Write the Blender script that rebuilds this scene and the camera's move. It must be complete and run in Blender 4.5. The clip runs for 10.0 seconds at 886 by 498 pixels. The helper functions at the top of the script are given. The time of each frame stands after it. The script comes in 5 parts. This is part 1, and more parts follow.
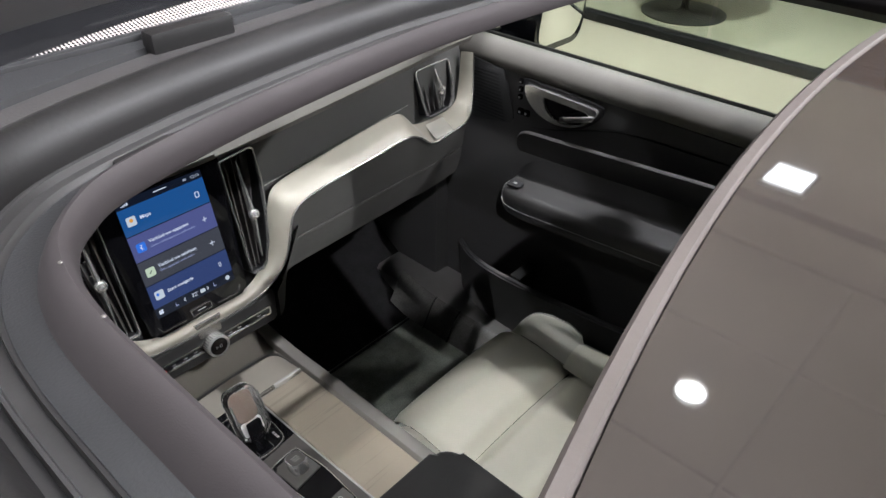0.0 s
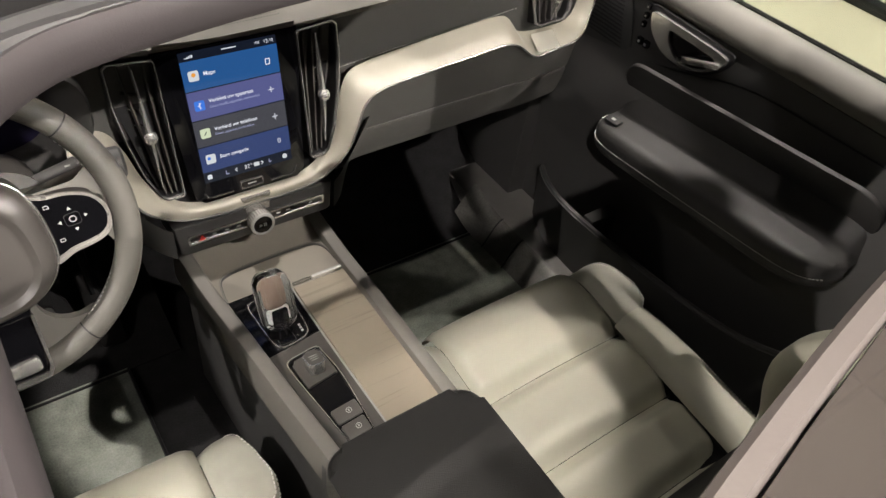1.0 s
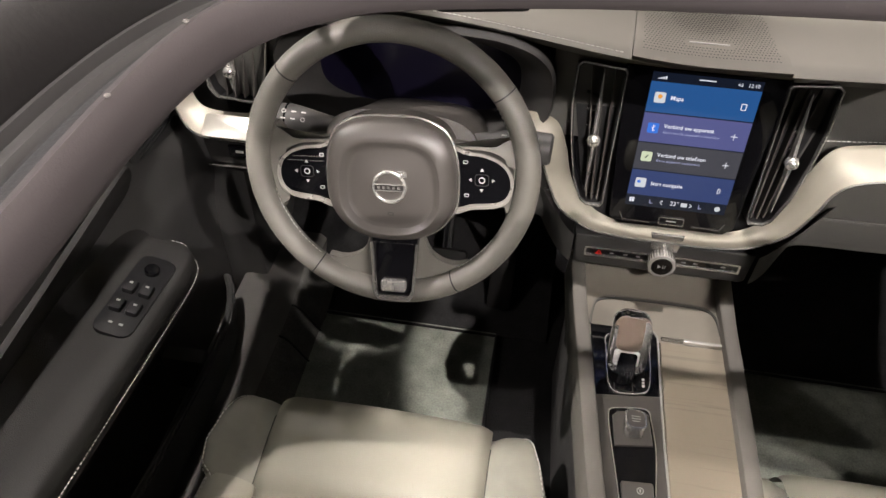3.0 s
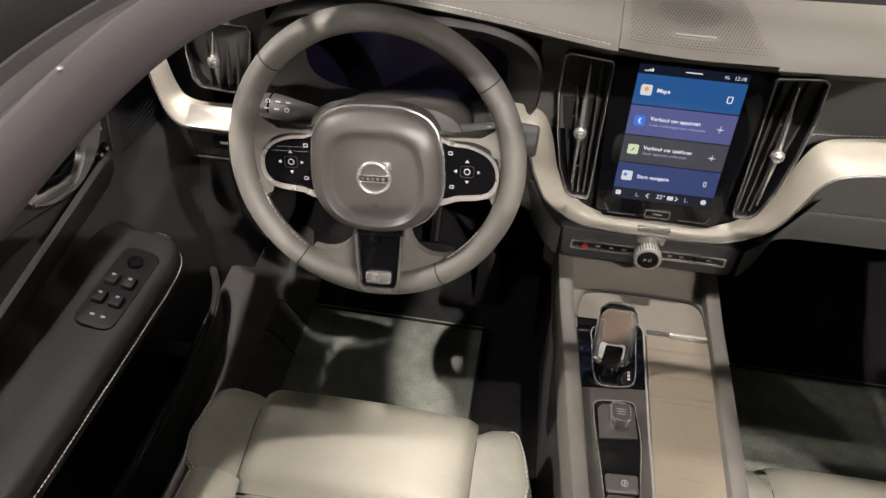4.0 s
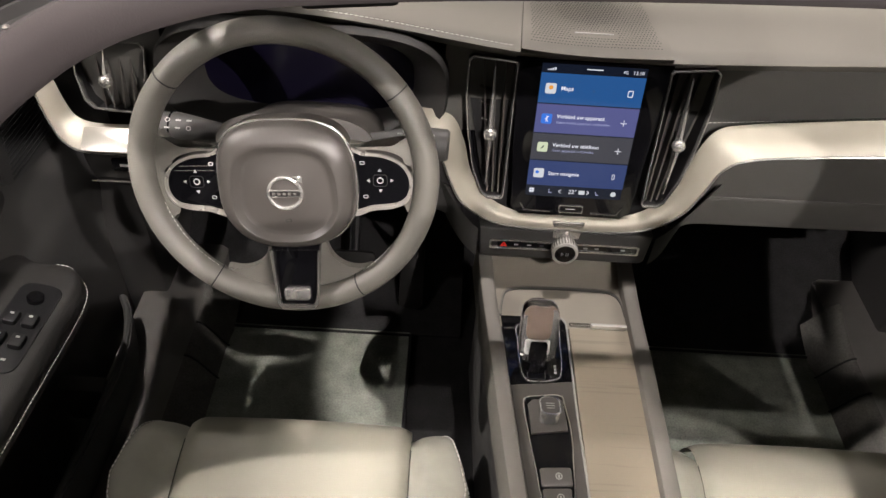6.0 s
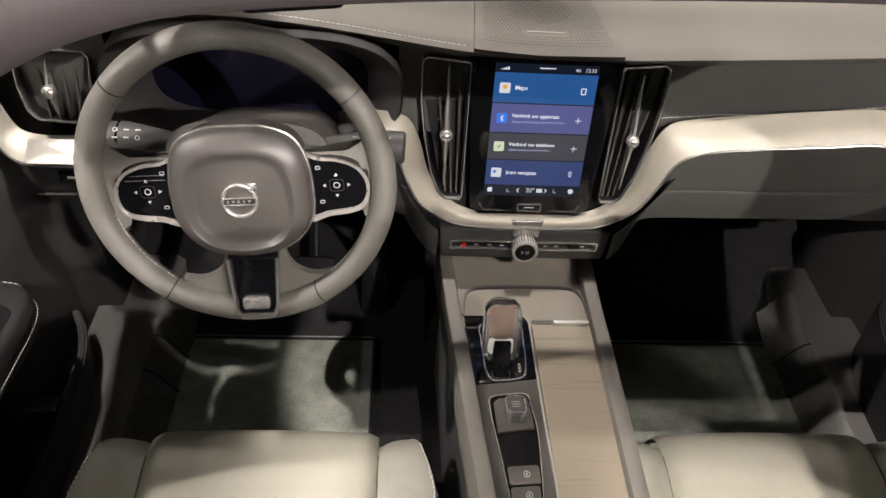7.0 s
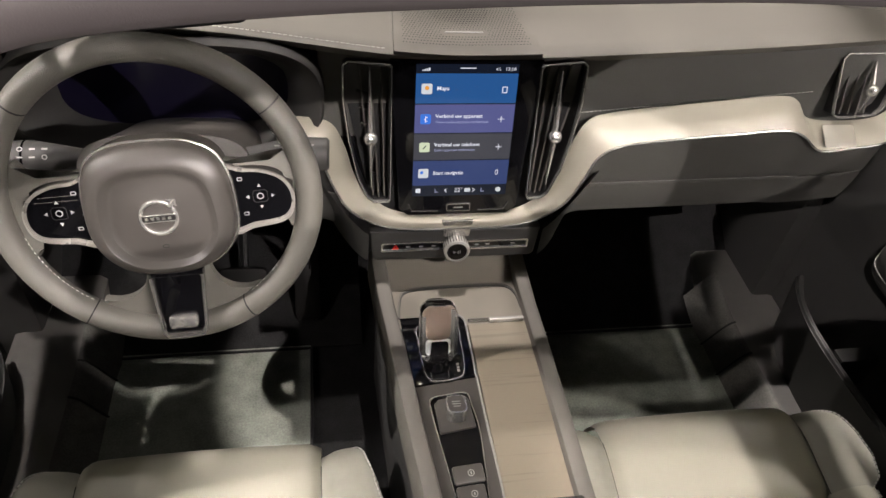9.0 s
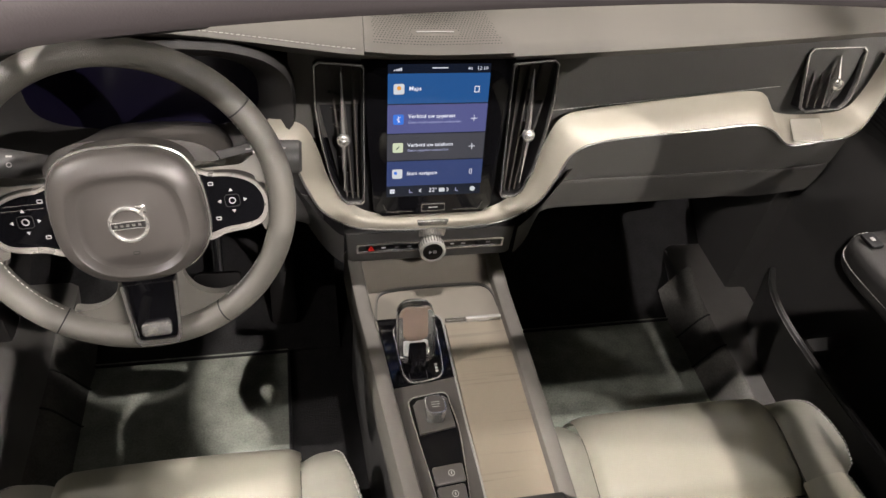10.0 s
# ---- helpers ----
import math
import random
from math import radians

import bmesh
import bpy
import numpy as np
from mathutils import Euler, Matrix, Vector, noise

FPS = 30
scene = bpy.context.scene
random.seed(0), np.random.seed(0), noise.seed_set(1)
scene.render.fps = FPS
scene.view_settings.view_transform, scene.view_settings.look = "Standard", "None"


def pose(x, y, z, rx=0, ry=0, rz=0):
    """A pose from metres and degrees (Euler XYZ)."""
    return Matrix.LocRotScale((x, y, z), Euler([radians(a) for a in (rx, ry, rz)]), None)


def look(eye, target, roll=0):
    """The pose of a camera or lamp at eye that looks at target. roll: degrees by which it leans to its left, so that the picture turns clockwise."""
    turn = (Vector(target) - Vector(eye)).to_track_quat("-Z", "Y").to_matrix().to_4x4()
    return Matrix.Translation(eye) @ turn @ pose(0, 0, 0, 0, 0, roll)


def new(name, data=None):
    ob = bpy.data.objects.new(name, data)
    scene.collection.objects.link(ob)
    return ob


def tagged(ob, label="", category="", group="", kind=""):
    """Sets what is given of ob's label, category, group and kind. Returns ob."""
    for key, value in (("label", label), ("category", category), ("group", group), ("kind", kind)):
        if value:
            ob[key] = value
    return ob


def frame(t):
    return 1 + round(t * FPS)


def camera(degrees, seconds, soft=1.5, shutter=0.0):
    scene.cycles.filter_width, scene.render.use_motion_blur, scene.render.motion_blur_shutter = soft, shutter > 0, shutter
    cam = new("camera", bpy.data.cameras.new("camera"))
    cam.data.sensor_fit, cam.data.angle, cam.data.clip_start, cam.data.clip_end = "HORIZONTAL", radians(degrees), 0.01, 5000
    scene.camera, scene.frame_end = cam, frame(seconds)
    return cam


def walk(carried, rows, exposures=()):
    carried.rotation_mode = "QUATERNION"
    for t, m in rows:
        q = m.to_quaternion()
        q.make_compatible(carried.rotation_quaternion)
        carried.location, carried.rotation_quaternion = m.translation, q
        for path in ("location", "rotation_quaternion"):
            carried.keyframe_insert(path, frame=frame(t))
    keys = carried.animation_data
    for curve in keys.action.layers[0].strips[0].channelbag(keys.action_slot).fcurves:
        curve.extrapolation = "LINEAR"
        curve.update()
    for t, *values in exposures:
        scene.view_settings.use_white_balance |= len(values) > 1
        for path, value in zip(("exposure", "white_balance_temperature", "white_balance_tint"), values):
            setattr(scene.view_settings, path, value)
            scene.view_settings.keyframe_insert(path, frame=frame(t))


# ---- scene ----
cam = camera(63.9, 10.0)
PATH = [
    (0, (-0.387, -0.91, 1.611), (0.817, 0.168, 0.433), 1.0),
    (0.5, (-0.353, -0.865, 1.592), (0.797, 0.148, 0.307), 6.9),
    (1, (-0.307, -0.859, 1.578), (0.633, 0.217, 0.178), 9.5),
    (1.5, (-0.267, -0.848, 1.571), (0.298, 0.443, 0.152), 6.0),
    (2, (-0.228, -0.845, 1.558), (-0.064, 0.582, 0.166), 3.0),
    (2.5, (-0.225, -0.843, 1.548), (-0.374, 0.586, 0.157), 0.4),
    (2.7, (-0.214, -0.838, 1.549), (-0.418, 0.556, 0.132), 0.9),
    (3.8, (-0.206, -0.84, 1.539), (-0.41, 0.547, 0.114), 2.1),
    (4, (-0.203, -0.837, 1.541), (-0.389, 0.549, 0.111), 2.2),
    (4.5, (-0.202, -0.835, 1.542), (-0.334, 0.556, 0.111), 2.7),
    (5, (-0.201, -0.834, 1.542), (-0.281, 0.566, 0.115), 3.2),
    (5.5, (-0.2, -0.831, 1.542), (-0.226, 0.575, 0.121), 3.7),
    (7, (-0.196, -0.825, 1.54), (-0.062, 0.589, 0.132), 5.1),
    (7.5, (-0.193, -0.824, 1.541), (-0.012, 0.586, 0.135), 5.6),
    (8, (-0.194, -0.822, 1.541), (0.039, 0.584, 0.138), 6.1),
    (8.5, (-0.191, -0.822, 1.542), (0.083, 0.58, 0.142), 6.4),
    (9, (-0.19, -0.819, 1.542), (0.124, 0.577, 0.144), 6.8),
    (9.5, (-0.189, -0.818, 1.541), (0.16, 0.573, 0.146), 7.1),
    (10, (-0.188, -0.816, 1.543), (0.19, 0.566, 0.147), 7.4),
]
walk(cam, [(t, look(eye, goal, roll)) for t, eye, goal, roll in PATH], [(0, 0.45, 5700, 10), (0.5, 0.48, 6250, 10), (1.0, 0.66, 6450, 11), (2.0, 0.67, 6450, 14), (10, 0.67, 6450, 14)])

# ==== light ====
scene.view_settings.exposure = 0.5
world = bpy.data.worlds.new("world")
scene.world = world
world.use_nodes = True
world.node_tree.nodes["Background"].inputs["Color"].default_value = (1.0, 0.92, 0.82, 1)
world.node_tree.nodes["Background"].inputs["Strength"].default_value = 0.03

CEILING = 3.05
GROUND = -0.12


def lamp(x, y, watts, aim=None, cone=130, size=0.03, kelvin=(1.0, 0.925, 0.845)):
    """The light of a round spot added just under the ceiling."""
    data = bpy.data.lights.new("added_spot", "SPOT")
    data.energy, data.color = watts, kelvin
    data.shadow_soft_size, data.spot_size, data.spot_blend = size / 2, radians(cone), 0.5 if cone > 60 else 0.3
    ob = new("added_spot", data)
    ob.matrix_world = look((x, y, CEILING - 0.03), aim) if aim else pose(x, y, CEILING - 0.03)
    return ob


# added, fitted to cabin brightness: place, watts, what it is swivelled at, its cone
FIT_LAMPS = [
    (2.75, -3.25, 408, (0.30, 0.0, 1.0), 30),
    (-1.25, -1.00, 277, (-0.37, -0.2, 1.0), 12),
    (0.25, -2.75, 324, (0.0, -0.3, 0.8), 60),
    (-2.50, -0.50, 254, (0.4, -0.4, 0.6), 20),
    (0.18, -1.06, 120, (-0.75, -0.15, 0.85), 30),
    (0.12, -1.36, 86, (0.18, -0.4, 0.7), 24),
    (0.84, -2.20, 158, (0.0, -0.3, 0.8), 60),
    (0.00, 0.25, 130, (0.1, 0.1, 1.09), 30),
    (0.60, -0.64, 16, (0.3, 0.0, 1.0), 30),
    (-2.50, -1.25, 31, (-0.37, -0.2, 1.0), 20),
    (0.00, 0.00, 29, (0.3, 0.0, 1.0), 14),
    (2.00, 1.25, 20, (0.0, -0.2, 0.8), 60),
    (-1.50, 1.25, 20, (0.0, -0.2, 0.8), 60),
    (-0.06, -1.06, 72, (0.3, 0.0, 1.0), 30),
    (-0.60, -0.64, 128, (-0.4, -0.45, 0.6), 35),
    (-2.75, -2.85, 136, (0.25, 0.0, 1.0), 11),
    (-1.15, -0.30, 130, (-0.66, 0.04, 0.95), 6),
    (1.60, -2.30, 215, (-0.72, -0.20, 0.85), 14),
    (1.00, 0.34, 200, (0.85, -0.14, 1.08), 11),
    (1.12, 0.34, 180, (0.86, -0.50, 1.08), 11),
    (0.10, -1.20, 70, (0.27, -0.42, 0.6), 10),
    (-1.50, -2.10, 170, (0.76, -0.02, 0.60), 7),
    (3.4, 1.0, 377, None, 100),
    (2.85, -1.97, 319, None, 70),
    (4.9, -0.2, 319, None, 120),
    (4.9, 2.2, 319, None, 120),
]
for x, y, watts, aim, cone in FIT_LAMPS:
    lamp(x, y, watts, aim, cone)

# ==== materials ====


def mat(name, colour, rough=0.5, metal=0.0, vary=0.12, scale=40.0, bump=0.05, bscale=400.0, spec=0.5, coat=0.0, kind="noise", second=None):
    """A procedural surface: two scales of colour variation, roughness variation and fine relief."""
    m = bpy.data.materials.new(name)
    m.use_nodes = True
    nt = m.node_tree
    bsdf = nt.nodes["Principled BSDF"]
    bsdf.inputs["Metallic"].default_value = metal
    bsdf.inputs["Specular IOR Level"].default_value = spec
    bsdf.inputs["Coat Weight"].default_value = coat
    bsdf.inputs["Coat Roughness"].default_value = 0.04
    tc = nt.nodes.new("ShaderNodeTexCoord")
    n1 = nt.nodes.new("ShaderNodeTexNoise")
    n1.inputs["Scale"].default_value, n1.inputs["Detail"].default_value = scale, 4
    n2 = nt.nodes.new("ShaderNodeTexNoise")
    n2.inputs["Scale"].default_value, n2.inputs["Detail"].default_value = scale / 9, 2
    nt.links.new(tc.outputs["Object"], n1.inputs["Vector"])
    nt.links.new(tc.outputs["Object"], n2.inputs["Vector"])
    add = nt.nodes.new("ShaderNodeMath")
    add.operation = "ADD"
    nt.links.new(n1.outputs["Fac"], add.inputs[0])
    nt.links.new(n2.outputs["Fac"], add.inputs[1])
    ramp = nt.nodes.new("ShaderNodeMapRange")
    ramp.inputs["From Min"].default_value, ramp.inputs["From Max"].default_value = 0.6, 1.4
    nt.links.new(add.outputs[0], ramp.inputs["Value"])
    mix = nt.nodes.new("ShaderNodeMix")
    mix.data_type = "RGBA"
    lo = [c * (1 - vary) for c in colour]
    hi = second or [min(1, c * (1 + vary)) for c in colour]
    mix.inputs["A"].default_value, mix.inputs["B"].default_value = (*lo, 1), (*hi, 1)
    nt.links.new(ramp.outputs[0], mix.inputs["Factor"])
    nt.links.new(mix.outputs["Result"], bsdf.inputs["Base Color"])
    rr = nt.nodes.new("ShaderNodeMapRange")
    rr.inputs["To Min"].default_value, rr.inputs["To Max"].default_value = max(0.02, rough * 0.85), min(1, rough * 1.15)
    nt.links.new(n1.outputs["Fac"], rr.inputs["Value"])
    nt.links.new(rr.outputs[0], bsdf.inputs["Roughness"])
    if bump:
        if kind == "leather":
            n3 = nt.nodes.new("ShaderNodeTexVoronoi")
            n3.inputs["Scale"].default_value = bscale
            out = n3.outputs["Distance"]
        elif kind == "weave":
            n3 = nt.nodes.new("ShaderNodeTexChecker")
            n3.inputs["Scale"].default_value = bscale
            out = n3.outputs["Fac"]
        else:
            n3 = nt.nodes.new("ShaderNodeTexNoise")
            n3.inputs["Scale"].default_value, n3.inputs["Detail"].default_value = bscale, 3
            out = n3.outputs["Fac"]
        nt.links.new(tc.outputs["Object"], n3.inputs["Vector"])
        b = nt.nodes.new("ShaderNodeBump")
        b.inputs["Strength"].default_value, b.inputs["Distance"].default_value = bump, 0.002
        nt.links.new(out, b.inputs["Height"])
        nt.links.new(b.outputs[0], bsdf.inputs["Normal"])
    return m


def glow(name, colour, strength):
    m = bpy.data.materials.new(name)
    m.use_nodes = True
    b = m.node_tree.nodes["Principled BSDF"]
    b.inputs["Base Color"].default_value = (0.01, 0.01, 0.01, 1)
    b.inputs["Roughness"].default_value = 0.15
    b.inputs["Emission Color"].default_value, b.inputs["Emission Strength"].default_value = (*colour, 1), strength
    return m


def glass(name, tint=(1, 1, 1), rough=0.0, ior=1.45, mix=0.0):
    """Clear glass; mix > 0 makes a thin pane that lets light straight through and reflects by Fresnel."""
    m = bpy.data.materials.new(name)
    m.use_nodes = True
    nt = m.node_tree
    b = nt.nodes["Principled BSDF"]
    b.inputs["Base Color"].default_value = (*tint, 1)
    b.inputs["Roughness"].default_value, b.inputs["IOR"].default_value = rough, ior
    b.inputs["Transmission Weight"].default_value = 1.0
    if mix:
        tr = nt.nodes.new("ShaderNodeBsdfTransparent")
        tr.inputs["Color"].default_value = (*tint, 1)
        gl = nt.nodes.new("ShaderNodeBsdfGlossy")
        gl.inputs["Roughness"].default_value = rough
        gl.inputs["Color"].default_value = (1, 1, 1, 1)
        fr = nt.nodes.new("ShaderNodeLayerWeight")
        fr.inputs["Blend"].default_value = 0.5
        pw = nt.nodes.new("ShaderNodeMath")
        pw.operation, pw.inputs[1].default_value = "POWER", 5.0
        ad = nt.nodes.new("ShaderNodeMath")
        ad.operation, ad.inputs[1].default_value, ad.inputs[2].default_value = "MULTIPLY_ADD", 0.9, 0.03
        ms = nt.nodes.new("ShaderNodeMixShader")
        nt.links.new(fr.outputs["Facing"], pw.inputs[0])
        nt.links.new(pw.outputs[0], ad.inputs[0])
        nt.links.new(ad.outputs[0], ms.inputs["Fac"])
        nt.links.new(tr.outputs[0], ms.inputs[1])
        nt.links.new(gl.outputs[0], ms.inputs[2])
        nt.links.new(ms.outputs[0], nt.nodes["Material Output"].inputs["Surface"])
    return m


M_PAD = mat("dash_soft_plastic", (0.145, 0.137, 0.122), 0.62, bump=0.12, bscale=900, vary=0.08)
M_TRAY = mat("greige_console_tray", (0.200, 0.182, 0.152), 0.5, bump=0.06, bscale=900, vary=0.06)
M_FRAMEWORK = mat("dark_steel_flange", (0.022, 0.020, 0.020), 0.5, bump=0.1, bscale=500, vary=0.15)
M_PANEL = mat("charcoal_soft_plastic", (0.045, 0.044, 0.043), 0.55, bump=0.12, bscale=900, vary=0.1)
M_DOOR = mat("door_soft_plastic", (0.050, 0.049, 0.048), 0.62, bump=0.12, bscale=900, vary=0.1)
M_SILL = mat("charcoal_sill_plastic", (0.130, 0.125, 0.118), 0.6, bump=0.15, bscale=700, vary=0.12)
M_ARM = mat("door_armrest_leather", (0.032, 0.031, 0.030), 0.55, bump=0.2, bscale=700, kind="leather", vary=0.1, spec=0.35)
M_DARK = mat("black_grained_plastic", (0.014, 0.014, 0.015), 0.5, spec=0.3, bump=0.15, bscale=700, vary=0.15)
M_GLOSS = mat("piano_black", (0.004, 0.004, 0.005), 0.06, bump=0, vary=0.1, coat=0.15, spec=0.4)
M_CHROME = mat("satin_chrome", (0.42, 0.41, 0.39), 0.22, 0.8, bump=0, vary=0.05)
M_BRIGHT = mat("bright_chrome", (0.74, 0.73, 0.70), 0.18, 0.6, bump=0, vary=0.04)
M_SATIN = mat("satin_silver", (0.46, 0.44, 0.41), 0.28, 0.6, bump=0, vary=0.04)
M_POLISH = mat("polished_chrome", (0.82, 0.81, 0.78), 0.20, 0.85, bump=0, vary=0.04)
M_TRIM = mat("pale_metal_mesh_trim", (0.32, 0.30, 0.25), 0.45, 0.3, bump=0.06, bscale=1200, vary=0.06)
M_SILVER = mat("silver_painted_trim", (0.60, 0.58, 0.53), 0.3, 0.7, bump=0.02, vary=0.04)
M_CREAM = mat("cream_nappa_leather", (0.43, 0.42, 0.345), 0.42, bump=0.10, bscale=650, kind="leather", vary=0.05, scale=18)
M_COAL = mat("charcoal_nappa_leather", (0.013, 0.0125, 0.012), 0.42, bump=0.25, bscale=650, kind="leather", vary=0.1, scale=18)
M_SATINGREY = mat("satin_grey_plastic", (0.070, 0.065, 0.060), 0.34, bump=0.02, bscale=900, vary=0.03)
M_PERF = mat("perforated_pale_leather", (0.36, 0.355, 0.30), 0.45, bump=0.5, bscale=420, kind="weave", vary=0.1)
M_SPEAKER = mat("black_speaker_cloth", (0.03, 0.03, 0.03), 0.6, bump=0.5, bscale=420, kind="weave", vary=0.1)
M_UPPER = mat("upper_dash_leatherette", (0.088, 0.086, 0.080), 0.55, bump=0.2, bscale=700, kind="leather", vary=0.08)
M_GLOVE = mat("glove_box_plastic", (0.058, 0.056, 0.052), 0.5, bump=0.12, bscale=900, vary=0.08)
M_COWLGLASS = mat("instrument_glass", (0.008, 0.007, 0.018), 0.12, bump=0, vary=0.1, spec=0.25)
M_WHEEL = mat("steering_wheel_leather", (0.125, 0.120, 0.106), 0.42, bump=0.25, bscale=900, kind="leather", vary=0.06)
M_HUB = mat("airbag_cover_plastic", (0.056, 0.051, 0.047), 0.42, bump=0.1, bscale=900, vary=0.06)
M_CARPET = mat("dark_carpet", (0.024, 0.024, 0.0245), 0.95, bump=0.9, bscale=520, vary=0.3, scale=260, spec=0.1)
M_RUG = mat("dark_grey_floor_mat", (0.11, 0.108, 0.100), 0.95, bump=0.9, bscale=520, vary=0.35, scale=260, spec=0.1)
M_MAT = mat("grey_floor_mat", (0.21, 0.225, 0.195), 0.95, bump=0.9, bscale=520, vary=0.35, scale=260, spec=0.1)
M_HEADLINER = mat("charcoal_headliner", (0.020, 0.0165, 0.0172), 0.75, spec=0.3, bump=0.07, bscale=1400, vary=0.06)
M_RUBBER = mat("black_rubber_seal", (0.007, 0.0065, 0.0065), 0.5, spec=0.25, bump=0.1, bscale=300, vary=0.15)
M_RAIL = mat("dark_metal_rail", (0.026, 0.025, 0.025), 0.42, 0.3, spec=0.4, bump=0.05, vary=0.1)
M_STITCH = mat("pale_thread", (0.74, 0.73, 0.68), 0.7, bump=0, vary=0.05)
M_NET = mat("woven_net_thread", (0.30, 0.27, 0.26), 0.8, bump=0, vary=0.1)
M_ALU = mat("pale_edge_coating", (0.075, 0.064, 0.059), 0.5, 0.0, bump=0.05, vary=0.06)
M_MIRROR = mat("mirror_silver", (0.9, 0.9, 0.9), 0.02, 1.0, bump=0, vary=0.01)
M_ICON = mat("printed_symbol", (0.36, 0.36, 0.345), 0.5, bump=0, vary=0.02)
M_RED = glow("red_symbol", (1.0, 0.03, 0.02), 0.35)
def driftwood():
    """Pale wood with fine cross grain and a few darker lines."""
    m = mat("pale_driftwood", (0.222, 0.192, 0.146), 0.45, bump=0.05, vary=0.05, scale=6)
    nt = m.node_tree
    bsdf = nt.nodes["Principled BSDF"]
    tc = nt.nodes.new("ShaderNodeTexCoord")
    mp = nt.nodes.new("ShaderNodeMapping")
    mp.inputs["Scale"].default_value = (6, 210, 6)
    nz = nt.nodes.new("ShaderNodeTexNoise")
    nz.inputs["Scale"].default_value, nz.inputs["Detail"].default_value = 1.0, 5
    mr = nt.nodes.new("ShaderNodeMapRange")
    mr.inputs["From Min"].default_value, mr.inputs["From Max"].default_value = 0.30, 0.40
    mx = nt.nodes.new("ShaderNodeMix")
    mx.data_type = "RGBA"
    mx.inputs["A"].default_value = (0.178, 0.152, 0.114, 1)
    nt.links.new(tc.outputs["Object"], mp.inputs["Vector"])
    nt.links.new(mp.outputs[0], nz.inputs["Vector"])
    nt.links.new(nz.outputs["Fac"], mr.inputs["Value"])
    nt.links.new(mr.outputs[0], mx.inputs["Factor"])
    old = bsdf.inputs["Base Color"].links[0].from_socket
    nt.links.new(old, mx.inputs["B"])
    nt.links.new(mx.outputs["Result"], bsdf.inputs["Base Color"])
    return m


M_WOOD = driftwood()
M_BRONZE = mat("bronze_plate", (0.16, 0.12, 0.095), 0.3, 0.4, bump=0, vary=0.06)
M_WHITE = mat("glint_white", (0.8, 0.8, 0.78), 0.3, bump=0, vary=0.02)
M_CRYSTAL = glass("crystal_glass", (0.98, 0.99, 1.0), 0.0, 1.5)
M_WINDOW = glass("window_glass", (0.93, 0.96, 0.93), 0.0, 1.45, mix=1)
M_ROOFGLASS = mat("dark_roof_glass", (0.036, 0.031, 0.029), 0.03, bump=0, vary=0.1, spec=1.0, coat=1.0)
M_ROOFGLASS.node_tree.nodes["Principled BSDF"].inputs["IOR"].default_value = 1.6
M_FLOORTILE = mat("beige_showroom_floor", (0.46, 0.43, 0.33), 0.25, bump=0.02, vary=0.06, scale=3)
M_TILE = mat("ceiling_tile", (0.78, 0.72, 0.68), 0.85, bump=0.2, bscale=200, vary=0.04)
M_WOODSLAT = mat("brown_ceiling_slats", (0.22, 0.10, 0.05), 0.5, bump=0.1, vary=0.25, scale=12)
M_JOINT = mat("ceiling_joint", (0.30, 0.27, 0.26), 0.8, bump=0, vary=0.05)
M_WALL = mat("showroom_wall", (0.36, 0.34, 0.30), 0.8, bump=0.1, vary=0.06, scale=4)
M_PAINT = mat("black_car_paint", (0.008, 0.008, 0.009), 0.22, 0.0, bump=0, vary=0.1, coat=0.25, spec=0.3)

# ==== shape helpers ====


def part(name, bm, material, parent=None, label="", smooth=35):
    me = bpy.data.meshes.new(name)
    bmesh.ops.recalc_face_normals(bm, faces=bm.faces)
    bm.to_mesh(me)
    bm.free()
    me.materials.append(material)
    if smooth:
        me.polygons.foreach_set("use_smooth", [True] * len(me.polygons))
        me.set_sharp_from_angle(angle=radians(smooth))
    ob = new(name, me)
    if parent:
        ob.parent = parent
    if label:
        ob["label"] = label
    return ob


def thing(name, label, category, group="", at=(0, 0, 0)):
    ob = new(name)
    ob.empty_display_size = 0.05
    ob.location = at
    return tagged(ob, label, category, group)


def structure(name, bm, material, label, category="structure", smooth=35):
    return tagged(part(name, bm, material, None, "", smooth), label, category, "", "structure")


def box(x0, x1, y0, y1, z0, z1, bevel=0.004, seg=2):
    bm = bmesh.new()
    bmesh.ops.create_cube(bm, size=1, matrix=Matrix.Translation(((x0 + x1) / 2, (y0 + y1) / 2, (z0 + z1) / 2)) @ Matrix.Diagonal((abs(x1 - x0), abs(y1 - y0), abs(z1 - z0), 1)))
    if bevel:
        bmesh.ops.bevel(bm, geom=bm.edges[:], offset=bevel, segments=seg, profile=0.6, affect="EDGES")
    return bm


def moved(bm, m):
    bmesh.ops.transform(bm, matrix=m, verts=bm.verts)
    return bm


def join(*bms):
    out = bms[0]
    for b in bms[1:]:
        me = bpy.data.meshes.new("tmp")
        b.to_mesh(me)
        out.from_mesh(me)
        bpy.data.meshes.remove(me)
        b.free()
    return out


def grid(fn, nu, nv, thick=0.0, wrap=False):
    """A sheet fn(u, v), u and v from 0 to 1."""
    bm = bmesh.new()
    rows = [[bm.verts.new(fn(i / nu, j / nv)) for j in range(nv + 1)] for i in range(nu if wrap else nu + 1)]
    n = len(rows)
    for i in range(nu):
        for j in range(nv):
            bm.faces.new((rows[i][j], rows[(i + 1) % n][j], rows[(i + 1) % n][j + 1], rows[i][j + 1]))
    if thick:
        bmesh.ops.recalc_face_normals(bm, faces=bm.faces)
        bmesh.ops.solidify(bm, geom=bm.faces[:], thickness=thick)
    return bm


